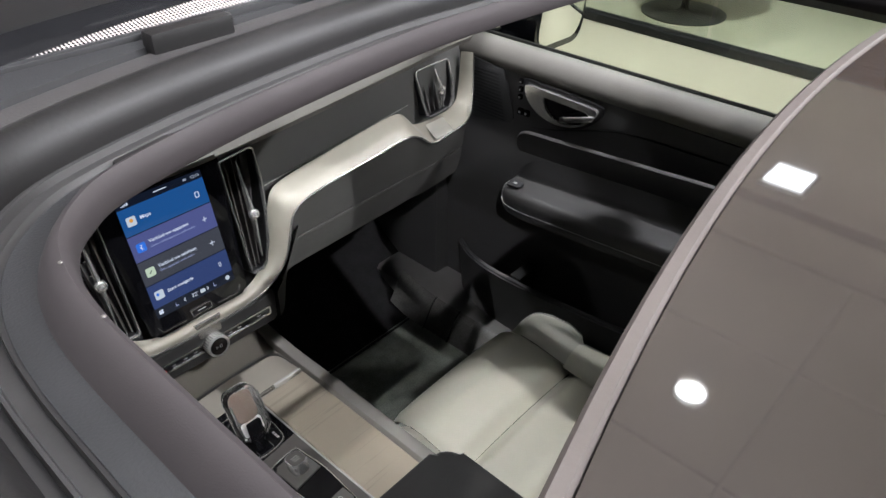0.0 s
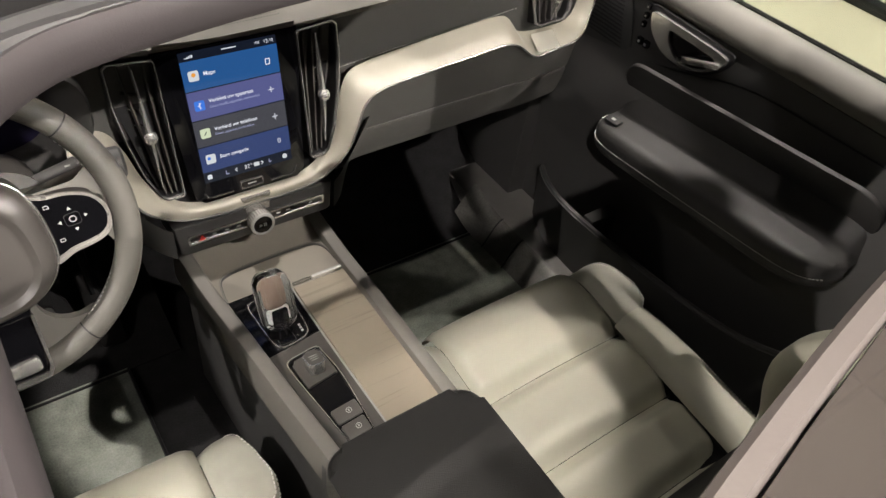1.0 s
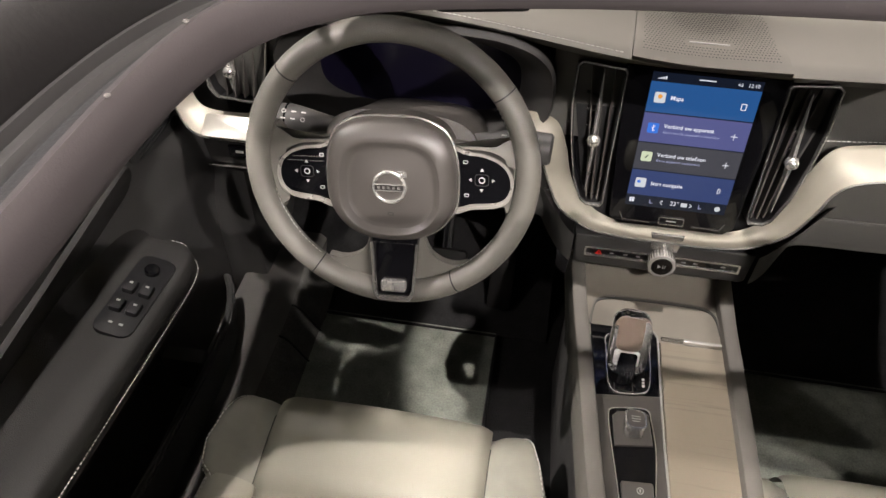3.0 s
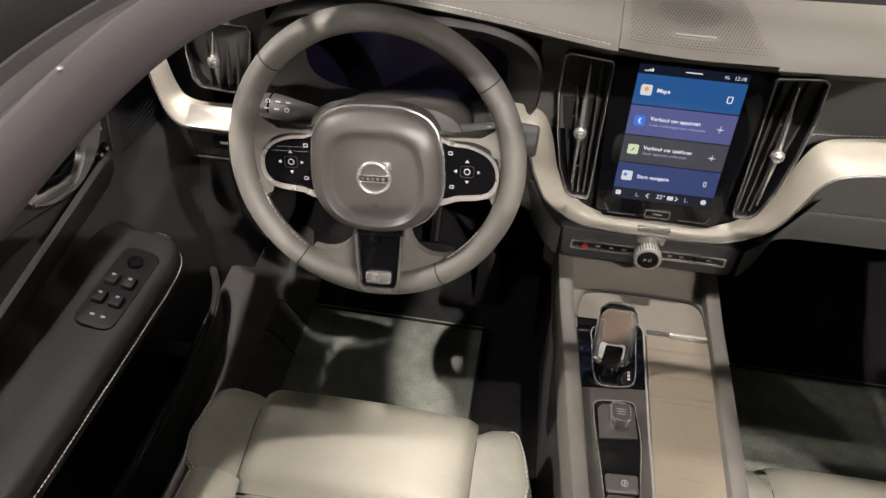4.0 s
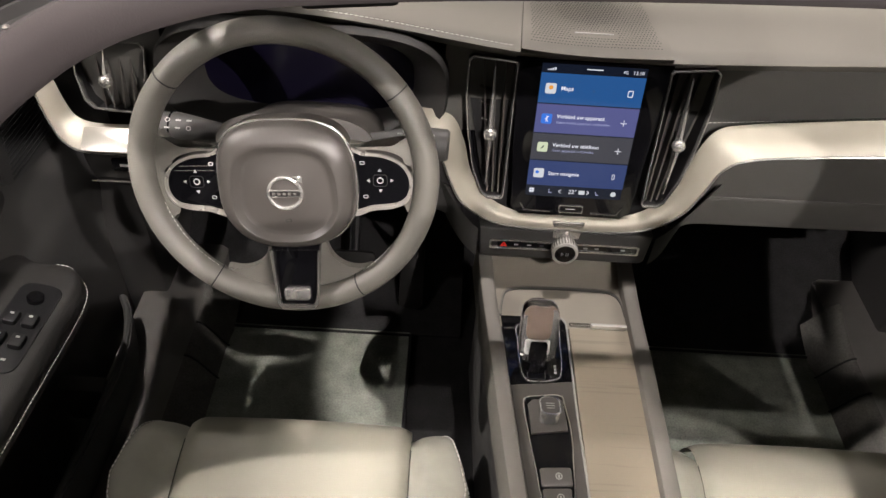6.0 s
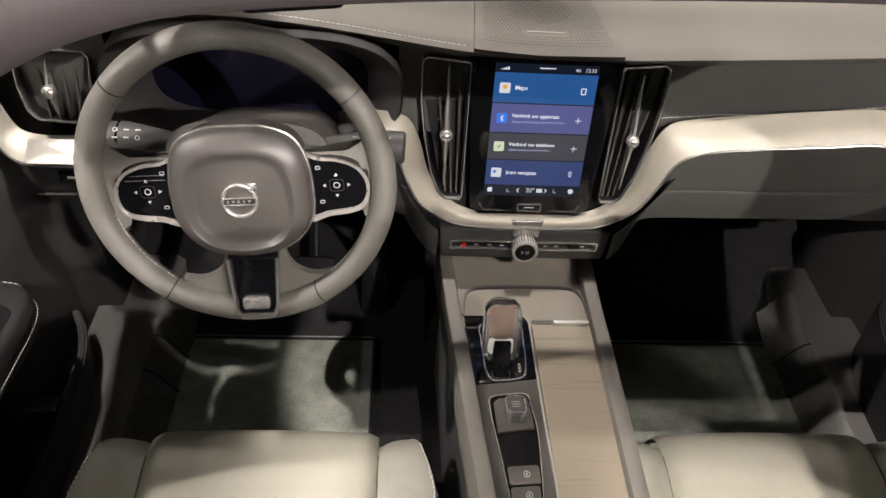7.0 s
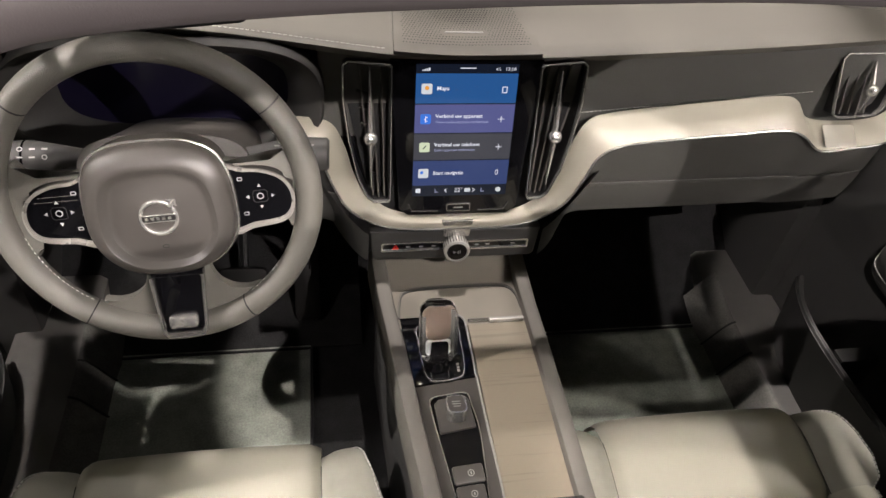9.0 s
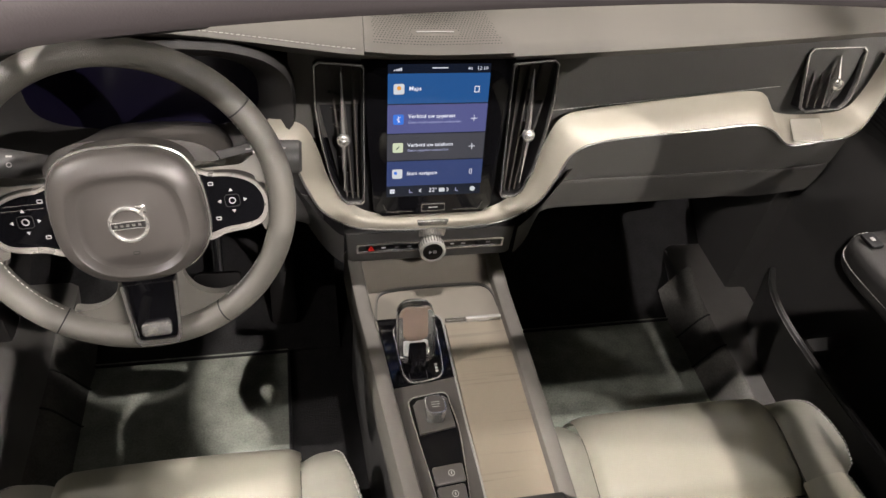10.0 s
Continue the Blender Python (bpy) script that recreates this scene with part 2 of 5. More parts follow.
def lerp(a, b, t):
    return a + (b - a) * t


def along(points, t):
    """The point at t (0 to 1) on a smooth line through the points, evenly by index."""
    n = len(points) - 1
    x = min(max(t, 0.0), 1.0) * n
    i = min(int(x), n - 1)
    f = x - i
    p = [Vector(points[min(max(k, 0), n)]) for k in (i - 1, i, i + 1, i + 2)]
    return 0.5 * ((2 * p[1]) + (p[2] - p[0]) * f + (2 * p[0] - 5 * p[1] + 4 * p[2] - p[3]) * f * f + (3 * p[1] - p[0] - 3 * p[2] + p[3]) * f ** 3)


def smooth_line(points, n, closed=False):
    if closed:
        m = len(points)
        pts = [points[(k) % m] for k in range(-1, m + 2)]
        return [along(pts, (1 + m * i / n) / (m + 2)) for i in range(n)]
    return [along(points, i / (n - 1)) for i in range(n)]


def sweep(points, profile, up=(0, 0, 1), closed=False, caps=True, scale=None):
    """A 2D profile (side, up) drawn along points."""
    bm = bmesh.new()
    pts = [Vector(p) for p in points]
    n, m = len(pts), len(profile)
    rings = []
    for i, p in enumerate(pts):
        a = pts[(i - 1) % n] if closed or i else p
        b = pts[(i + 1) % n] if closed or i < n - 1 else p
        d = (b - a).normalized()
        side = d.cross(Vector(up))
        side = side.normalized() if side.length > 1e-6 else Vector((1, 0, 0))
        top = side.cross(d).normalized()
        k = scale(i / max(1, n - 1)) if scale else 1.0
        rings.append([bm.verts.new(p + side * (u * k) + top * (v * k)) for u, v in profile])
    for i in range(n if closed else n - 1):
        r, s = rings[i], rings[(i + 1) % n]
        for j in range(m):
            bm.faces.new((r[j], r[(j + 1) % m], s[(j + 1) % m], s[j]))
    if caps and not closed:
        bm.faces.new(rings[0])
        bm.faces.new(list(reversed(rings[-1])))
    return bm


def circle(r, n=10, ry=None):
    return [(r * math.cos(2 * math.pi * i / n), (ry or r) * math.sin(2 * math.pi * i / n)) for i in range(n)]


def tube(points, r, n=8, closed=False, up=(0, 0.01, 1), scale=None):
    return sweep(points, circle(r, n), up, closed, scale=scale)


def rounded(w, h, r, n=4, cx=0.0, cy=0.0):
    out = []
    for sx, sy, a0 in ((1, 1, 0), (-1, 1, 90), (-1, -1, 180), (1, -1, 270)):
        for k in range(n + 1):
            a = radians(a0 + 90 * k / n)
            out.append((cx + sx * (w / 2 - r) + r * math.cos(a), cy + sy * (h / 2 - r) + r * math.sin(a)))
    return out


def prism(outline, depth, bevel=0.0, seg=2, base=0.0):
    """An outline in x, y raised along z from base, with its upper rim rounded."""
    bm = bmesh.new()
    lo = [bm.verts.new((x, y, base)) for x, y in outline]
    hi = [bm.verts.new((x, y, base + depth)) for x, y in outline]
    n = len(outline)
    bm.faces.new(list(reversed(lo)))
    top = bm.faces.new(hi)
    for i in range(n):
        bm.faces.new((lo[i], lo[(i + 1) % n], hi[(i + 1) % n], hi[i]))
    if bevel:
        bmesh.ops.bevel(bm, geom=list(top.edges), offset=bevel, segments=seg, profile=0.5, affect="EDGES")
    return bm


def ring(outer, inner, depth, base=0.0):
    """The band between two outlines of equally many points, raised along z."""
    bm = bmesh.new()
    n = len(outer)
    loops = [[bm.verts.new((x, y, z)) for x, y in line] for line, z in ((outer, base), (outer, base + depth), (inner, base + depth), (inner, base))]
    for k in range(4):
        a, b = loops[k], loops[(k + 1) % 4]
        for i in range(n):
            bm.faces.new((a[i], a[(i + 1) % n], b[(i + 1) % n], b[i]))
    return bm


def lathe(profile, n=24):
    """A profile of (radius, height) turned round z."""
    bm = bmesh.new()
    rings = [[bm.verts.new((r * math.cos(2 * math.pi * i / n), r * math.sin(2 * math.pi * i / n), z)) for i in range(n)] for r, z in profile]
    for a, b in zip(rings, rings[1:]):
        for i in range(n):
            bm.faces.new((a[i], a[(i + 1) % n], b[(i + 1) % n], b[i]))
    bm.faces.new(list(reversed(rings[0])))
    bm.faces.new(rings[-1])
    return bm


def plane_at(origin, right, up):
    """A pose whose x is right, y is up and z is the normal of a plane."""
    r = Vector(right).normalized()
    u = Vector(up)
    u = (u - r * u.dot(r)).normalized()
    n = r.cross(u)
    m = Matrix((r, u, n)).transposed().to_4x4()
    m.translation = Vector(origin)
    return m


def stitches(name, points, parent, gap=0.0065, length=0.0042, r=0.0005, label="pale contrast stitching", up=(0, 0, 1)):
    """A row of thread stitches along a line, in one mesh."""
    pts = [Vector(p) for p in points]
    bm = bmesh.new()
    total, want = 0.0, 0.0
    for a, b in zip(pts, pts[1:]):
        seg = (b - a).length
        d = (b - a) / max(seg, 1e-9)
        while want < total + seg:
            p = a + d * (want - total)
            q = p + d * length
            side = d.cross(Vector(up))
            side = side.normalized() * r if side.length > 1e-6 else Vector((r, 0, 0))
            top = side.cross(d).normalized() * r
            vs = [bm.verts.new(v) for v in (p - side, p + top, p + side, q - side, q + top, q + side)]
            for f in ((0, 1, 4, 3), (1, 2, 5, 4), (2, 0, 3, 5), (0, 2, 1), (3, 4, 5)):
                bm.faces.new([vs[k] for k in f])
            want += gap
        total += seg
    return part(name, bm, M_STITCH, parent, label, smooth=0)


def text(name, words, size, m, material, parent, align="LEFT", bold=0.0):
    cu = bpy.data.curves.new(name, "FONT")
    cu.body, cu.size, cu.align_x, cu.align_y, cu.extrude, cu.offset = words, size, align, "CENTER", 0.0, bold
    cu.resolution_u = 2
    tmp = bpy.data.objects.new(name, cu)
    scene.collection.objects.link(tmp)
    bpy.context.view_layer.update()
    me = bpy.data.meshes.new_from_object(tmp.evaluated_get(bpy.context.evaluated_depsgraph_get()))
    bpy.data.objects.remove(tmp)
    me.transform(m)
    me.materials.clear()
    me.materials.append(material)
    ob = new(name, me)
    ob.parent = parent
    return ob

# ==== showroom ====
structure("ground", box(-7, 9, -8, 8, GROUND - 0.1, GROUND, 0), M_FLOORTILE, "pale beige polished showroom floor", "floor")


def ceiling():
    """One ceiling: a deck, tiles with open joints, and plain panels past a dark gap."""
    bm = box(-7, 9, -8, 8, CEILING + 0.02, CEILING + 0.1, 0)
    step = 0.6
    for i in range(-8, 1):
        for j in range(-6, 7):
            x, y = 1.67 + step * i, -0.675 + step * j
            bm = join(bm, box(x + 0.005, x + step - 0.005, y + 0.005, y + step - 0.005, CEILING, CEILING + 0.03, 0.003, 1))
    for x0, x1 in ((2.29, 2.62), (2.70, 4.40)):
        bm = join(bm, box(x0, x1, -4, 4.2, CEILING - 0.004, CEILING + 0.03, 0.003, 1))
    bm = join(bm, box(2.62, 2.66, -4, 4.2, CEILING - 0.05, CEILING + 0.02, 0.004, 1))
    return bm


structure("ceiling", ceiling(), M_TILE, "greige square ceiling tiles with narrow joints", "ceiling")
for nm, b in (("wall_north", (-7, 9, 8, 8.15)), ("wall_south", (-7, 9, -8.15, -8)), ("wall_east", (9, 9.15, -8, 8)), ("wall_west", (-7.15, -7, -8, 8))):
    structure(nm, box(*b, GROUND, CEILING + 0.1, 0), M_WALL, "plain warm grey showroom wall", "wall")

slats = thing("ceiling_slats", "brown wooden ceiling slats", "ceiling")
for k in range(14):
    part("slat", box(4.45 + 0.09 * k, 4.51 + 0.09 * k, -3, 4, CEILING - 0.06, CEILING + 0.02, 0.004, 1), M_WOODSLAT, slats)
square = thing("square_lamp", "white square ceiling lamp in a metal frame", "ceiling light")
part("frame", box(2.78, 3.02, -0.28, -0.06, CEILING - 0.03, CEILING - 0.004, 0.004), M_SILVER, square)
part("diffuser", box(2.80, 3.00, -0.26, -0.08, CEILING - 0.034, CEILING - 0.030, 0), glow("lamp_diffuser", (1.0, 0.95, 0.88), 6.0), square)

# ==== car body ====
structure("cabin_floor", box(-0.78, 0.78, -1.9, 0.62, 0.30, 0.345, 0), M_CARPET, "dark carpeted car floor", "floor")
structure("firewall", box(-0.80, 0.80, 0.60, 0.66, 0.26, 1.06, 0), M_DARK, "black firewall under the dashboard", "wall")
# unseen wall that keeps the cabin dark from behind
structure("wall_rear", box(-0.80, 0.80, -1.95, -1.9, 0.26, 1.45, 0), M_DARK, "unseen black wall closing the rear of the cabin", "wall")

OPEN_X = 0.315
RIM_Z = 1.434


HALF = [(-0.319, -1.75), (-0.320, -1.20), (-0.3205, -0.90), (-0.321, -0.80), (-0.3215, -0.74), (-0.3215, -0.690), (-0.318, -0.655), (-0.309, -0.628), (-0.292, -0.608), (-0.266, -0.593), (-0.20, -0.578), (-0.13, -0.569), (-0.06, -0.563), (0.0, -0.560)]
CURVE = smooth_line([(x, y, 0) for x, y in HALF] + [(-x, y, 0) for x, y in reversed(HALF[:-1])], 140)


def opening(off, z):
    """The roof opening's outline, from the rear left corner round the bowed front to the rear right; off metres outwards, more at the front."""
    out = []
    for i, p in enumerate(CURVE):
        d = (CURVE[min(i + 1, len(CURVE) - 1)] - CURVE[max(i - 1, 0)]).normalized()
        far = min(off, 0.02) + max(0.0, off - 0.02) * 1.4
        out.append(Vector((p.x - d.y * off, p.y + d.x * far, z)))
    return out


def rim_band(name, rows, material, parent, label=""):
    """A band round the opening through (off, z) pairs."""
    lines = [opening(o, z) for o, z in rows]
    bm = bmesh.new()
    vs = [[bm.verts.new(p) for p in line] for line in lines]
    for a, b in zip(vs, vs[1:]):
        for i in range(len(a) - 1):
            bm.faces.new((a[i], a[i + 1], b[i + 1], b[i]))
    return part(name, bm, material, parent, label)


roof = tagged(thing("car_roof", "dark car roof with an open panoramic sunroof frame", "roof"), kind="structure")
rim_band("headliner_rim", [(0.10, 1.385), (0.06, 1.402), (0.012, 1.415), (0.002, 1.419), (0.0, 1.423), (0.0006, 1.431), (0.002, 1.4355), (0.0045, 1.4378), (0.0075, 1.4368), (0.012, 1.431), (0.016, 1.424), (0.018, 1.4185)], M_HEADLINER, roof, "charcoal fabric rim of the roof opening")
rim_band("channel", [(0.018, 1.4185), (0.031, 1.4185), (0.0315, 1.419)], M_DARK, roof)
rim_band("guide_rail", [(0.0315, 1.4185), (0.032, 1.4195), (0.0335, 1.421), (0.034, 1.417), (0.041, 1.418), (0.042, 1.422), (0.0435, 1.422), (0.044, 1.416), (0.049, 1.418)], M_RAIL, roof, "dark metal sunroof guide rail")
rim_band("rubber_seal", [(0.049, 1.41), (0.0495, 1.424), (0.051, 1.432), (0.054, 1.438), (0.058, 1.441), (0.063, 1.4415), (0.067, 1.440), (0.070, 1.436), (0.072, 1.430), (0.073, 1.42)], M_RUBBER, roof, "black rubber sunroof seal")
rim_band("metal_flange", [(0.073, 1.42), (0.0745, 1.432), (0.0755, 1.434), (0.090, 1.434), (0.091, 1.428)], M_FRAMEWORK, roof)
rim_band("deflector_base", [(0.091, 1.42), (0.093, 1.437), (0.112, 1.440), (0.114, 1.43)], M_DARK, roof)
rim_band("roof_skin", [(0.114, 1.43), (0.117, 1.460), (0.16, 1.470), (0.21, 1.472), (0.28, 1.465), (0.33, 1.43), (0.34, 1.40)], M_PAINT, roof, "black painted roof panel")
for i in (51, 88):
    p, d = opening(0.026, 1.412)[i], CURVE[i + 1] - CURVE[i - 1]
    part("guide_clip", moved(box(-0.020, 0.020, -0.005, 0.005, -0.006, 0.012, 0.003), pose(p.x, p.y, p.z, 0, 0, math.degrees(math.atan2(d.y, d.x)))), M_RUBBER, roof, "small black plastic clip")
for x in (-0.145, 0.145):
    part("deflector_arm", box(x - 0.032, x + 0.032, -0.462, -0.446, 1.430, 1.448, 0.004), M_RUBBER, roof)
for p in ((-0.322, -0.648, 1.4385), (-0.3255, -0.691, 1.4385)):
    p = Vector(p)
    part("fluff", moved(lathe([(0.0004, -0.0006), (0.0011, 0.0), (0.0008, 0.0003), (0.0002, 0.0005)], 7), Matrix.Translation(p)), M_HUB, roof, "speck of pale fluff")
net = thing("wind_deflector_net", "pale woven wind deflector net", "net")


def net_bm():
    bm = bmesh.new()
    for k in range(46):
        y = -0.432 + 0.0028 * k
        z = 1.442 + 0.0006 * k
        a = [bm.verts.new(v) for v in ((-0.27, y, z), (0.27, y, z), (0.27, y + 0.0012, z), (-0.27, y + 0.0012, z))]
        bm.faces.new(a)
    for k in range(190):
        x = -0.27 + 0.00285 * k
        a = [bm.verts.new(v) for v in ((x, -0.432, 1.4425), (x + 0.0012, -0.432, 1.4425), (x + 0.0012, -0.304, 1.4701), (x, -0.304, 1.4701))]
        bm.faces.new(a)
    return bm


tagged(part("mesh", net_bm(), M_NET, net, smooth=0), kind="stuff")
part("hem", box(-0.28, 0.28, -0.440, -0.432, 1.432, 1.443, 0.002), M_DARK, net)

# tilted back glass panel
def glass_y(x):
    return -0.822 - 0.40 * (x - 0.03) ** 2


def roof_glass():
    return grid(lambda u, v: Vector((lerp(-0.40, 0.40, u), lerp(glass_y(lerp(-0.40, 0.40, u)) - 0.004, -1.75, v), 1.470)), 24, 12, 0.006)


glass_panel = thing("sunroof_panel", "dark glossy sunroof glass panel slid open", "sunroof")
part("pane", roof_glass(), M_ROOFGLASS, glass_panel)
edge_line = [Vector((x, glass_y(x), 1.466)) for x in [lerp(-0.4, 0.4, i / 40) for i in range(41)]]
part("edge_seal", sweep(edge_line, [(-0.0035, 0.004), (-0.002, 0.0055), (0.002, 0.0055), (0.0035, 0.003), (0.0035, -0.008), (-0.0035, -0.008)]), M_ALU, glass_panel, "pale front edge of the glass panel")

# windscreen and pillars
def windscreen():
    def f(u, v):
        x = lerp(-0.72, 0.72, u)
        b = 1 - (x / 0.72) ** 2
        return Vector((x * lerp(1.0, 0.86, v), lerp(0.62, -0.30, v) + 0.10 * b, lerp(1.06, 1.44, v)))
    return grid(f, 16, 8, 0.004)


ws = structure("window_front", windscreen(), M_WINDOW, "clear raked windscreen", "window")
ws.visible_shadow = False
for s, nm in ((-1, "pillar_left"), (1, "pillar_right")):
    line = smooth_line([(s * 0.76, 0.60, 1.07), (s * 0.72, 0.28, 1.21), (s * 0.66, -0.06, 1.34), (s * 0.62, -0.40, 1.43)], 14)
    structure(nm, sweep(line, rounded(0.07, 0.05, 0.018)), M_DARK, "black windscreen pillar trim", "pillar")
    structure("pillar_centre_left" if s < 0 else "pillar_centre_right", box(s * 0.70 - 0.03, s * 0.70 + 0.03, -0.96, -0.80, 0.30, 1.44, 0.02), M_DARK, "black centre door pillar", "pillar")
    # unseen rail, its width and reach set by where shade should fall
    structure("roof_rail_left" if s < 0 else "roof_rail_right", box(min(s * 0.56, s * 0.66), max(s * 0.56, s * 0.66), -1.9, -0.12, 1.395, 1.455, 0.02), M_DARK, "unseen black roof side rail, sized to shade the seats", "rail")
    w = structure("window_1" if s < 0 else "window_2", grid(lambda u, v: Vector((s * lerp(0.805, 0.68, v), lerp(0.25, -0.80, u), lerp(1.06, 1.42, v))), 4, 4, 0.004), M_WINDOW, "clear side window", "window")
    w.visible_shadow = False

# unseen side panels added to keep lamp light out of the rear cabin
for s, nm in ((-1, "wall_rear_left"), (1, "wall_rear_right")):
    structure(nm, box(min(s * 0.76, s * 0.80), max(s * 0.76, s * 0.80), -1.9, -0.82, 0.30, 1.42, 0.01), M_DARK, "unseen black panel closing the cabin's rear side", "wall")
# unseen bar that stops lamp light leaking in at the roof's front
structure("roof_header", box(-0.64, 0.64, -0.20, -0.06, 1.375, 1.425, 0.02), M_DARK, "unseen black header above the windscreen, added against stray light", "roof")
for s, nm in ((-1, "trim_kick_left"), (1, "trim_kick_right")):
    structure(nm, box(min(s * 0.735, s * 0.85), max(s * 0.735, s * 0.85), 0.12, 0.64, 0.30, 1.06, 0.01), M_PANEL, "charcoal kick panel beside the footwell", "trim")

# ==== dashboard ====
dash = thing("dashboard", "charcoal and pale trimmed car dashboard", "dashboard")


def hood_bump(x):
    t = abs(x + 0.375) / 0.36
    return 0.0 if t >= 1 else 0.5 + 0.5 * math.cos(math.pi * t)


def edge_z(x):
    return 1.070 + 0.030 * min(1.0, abs(x) / 0.65) ** 1.3 + 0.026 * hood_bump(x)


def edge_y(x):
    return 0.004 - 0.006 * hood_bump(x) + 0.015 * (abs(x) / 0.7) ** 2


def top_pad():
    def f(u, v):
        x = lerp(-0.735, 0.735, u)
        y0, z0 = edge_y(x), edge_z(x)
        if v < 0.12:
            a = v / 0.12 * math.pi / 2
            return Vector((x, y0 + 0.012 * (1 - math.sin(a)) * 0.8, z0 - 0.014 * (1 - math.sin(a)) + 0.0))
        w = (v - 0.12) / 0.88
        return Vector((x, lerp(y0, 0.62, w), z0 + 0.004 * math.sin(math.pi * min(1, w * 3)) - 0.03 * w * w))
    return grid(f, 72, 24)


part("top_pad", top_pad(), M_PAD, dash, "warm grey soft dashboard top")


def band(name, rows, material, x0, x1, n=40, label="", thick=0.0):
    """A strip from x0 to x1 through rows of functions of x that give (y, z)."""
    bm = grid(lambda u, v: Vector((lerp(x0, x1, u), *rows_at(rows, lerp(x0, x1, u), v))), n, (len(rows) - 1) * 3, thick)
    return part(name, bm, material, dash, label)


def rows_at(rows, x, v):
    k = v * (len(rows) - 1)
    i = min(int(k), len(rows) - 2)
    a, b = rows[i](x), rows[i + 1](x)
    return lerp(a[0], b[0], k - i), lerp(a[1], b[1], k - i)


# the recessed upper panel on the passenger's side, and the same short one on the driver's
for x0, x1 in ((0.10, 0.70), (-0.70, -0.575), (-0.197, -0.10)):
    band("upper_panel", [lambda x: (edge_y(x) + 0.010, edge_z(x) - 0.010), lambda x: (0.020, 1.03), lambda x: (0.016, 0.94)], M_UPPER, x0, x1, label="charcoal recessed dashboard panel")


def ribbon(points, name, material, parent, label="", n=70, bulge=0.0035):
    """A strip between pairs of an upper and a lower edge point."""
    tops, lows = [p for p, _ in points], [q for _, q in points]
    def f(u, v):
        a, b = along(tops, u), along(lows, u)
        p = a.lerp(b, v)
        w = math.sin(math.pi * v)
        return p + Vector((0, -1, 0.6)).normalized() * (bulge * w)
    bm = grid(f, n, 8)
    return part(name, bm, material, parent, label)


RIGHT_TRIM = [
    ((0.000, -0.040, 0.838), (0.000, -0.058, 0.818)),
    ((0.060, -0.040, 0.838), (0.060, -0.058, 0.818)),
    ((0.110, -0.034, 0.850), (0.116, -0.056, 0.824)),
    ((0.148, -0.024, 0.892), (0.162, -0.052, 0.850)),
    ((0.165, -0.012, 0.945), (0.184, -0.050, 0.888)),
    ((0.185, -0.004, 0.978), (0.205, -0.050, 0.920)),
    ((0.225, 0.000, 0.988), (0.240, -0.050, 0.944)),
    ((0.320, 0.000, 1.000), (0.320, -0.050, 0.954)),
    ((0.400, 0.000, 1.008), (0.400, -0.050, 0.960)),
    ((0.475, 0.000, 1.014), (0.475, -0.050, 0.966)),
    ((0.505, 0.000, 1.005), (0.515, -0.050, 0.955)),
    ((0.535, 0.000, 0.975), (0.552, -0.048, 0.938)),
    ((0.600, 0.000, 0.970), (0.605, -0.046, 0.942)),
    ((0.655, 0.004, 0.975), (0.665, -0.040, 0.950)),
    ((0.678, 0.010, 1.000), (0.700, -0.020, 0.985)),
    ((0.690, 0.014, 1.080), (0.715, -0.005, 1.075)),
]


def left_end(p):
    """The driver's end of the dashboard reaches a little further out and lower."""
    k = max(0.0, abs(p[0]) - 0.20) / 0.45
    return (-p[0] - 0.050 * min(1, k), p[1], p[2] - 0.050 * k)


RIGHT_TRIM = [(a, tuple(lerp(p, q, 0.74 if 5 <= k <= 10 else 0.86) for p, q in zip(a, b))) for k, (a, b) in enumerate(RIGHT_TRIM)]
LEFT_TRIM = [(left_end(a), left_end(b)) for a, b in RIGHT_TRIM]
for line, n in ((RIGHT_TRIM, 110), (LEFT_TRIM[:7], 40), (LEFT_TRIM[11:], 40)):
    ribbon(line, "trim_strip", M_TRIM, dash, "pale satin decor strip curving round the console", n)
    part("trim_edge", tube(smooth_line([q for _, q in line], n), 0.0017, 6), M_CHROME, dash, "thin silver trim edge")


# lower panel and glove box
for s, nm in ((1, "glove_box"), (-1, "lower_panel")):
    lows = [q for _, q in (RIGHT_TRIM if s > 0 else LEFT_TRIM)][3:14]
    def f(u, v, lows=lows):
        p = along(lows, u)
        seam = lerp(0.872, 0.886, u)
        keys = [(0.004, p.z - 0.002), (0.009, lerp(p.z, seam, 0.5)), (0.014, seam + 0.002), (0.020, seam - 0.001), (0.015, seam - 0.005), (0.020, seam - 0.035), (0.030, lerp(0.806, 0.820, u)), (0.042, lerp(0.799, 0.812, u)), (0.12, 0.795)]
        q = along([(a, b, 0) for a, b in keys], v)
        return Vector((p.x, p.y + q.x, q.y))
    part(nm, grid(f, 40, 40), M_GLOVE if s > 0 else M_PANEL, dash, "charcoal glove box lid" if s > 0 else "charcoal knee panel")
    part("underside", box(min(s * 0.16, s * 0.70), max(s * 0.16, s * 0.70), 0.05, 0.60, 0.780, 0.794, 0.004), M_DARK, dash)

stitches("stitching", [(x, 0.011, 0.981 + 0.035 * (x - 0.186) / 0.363) for x in [lerp(0.17, 0.53, i / 40) for i in range(41)]], dash)

stitches("stitching", [(x, edge_y(x) + 0.010, edge_z(x) + 0.0018) for x in [lerp(-0.36, -0.11, i / 40) for i in range(41)]], dash)

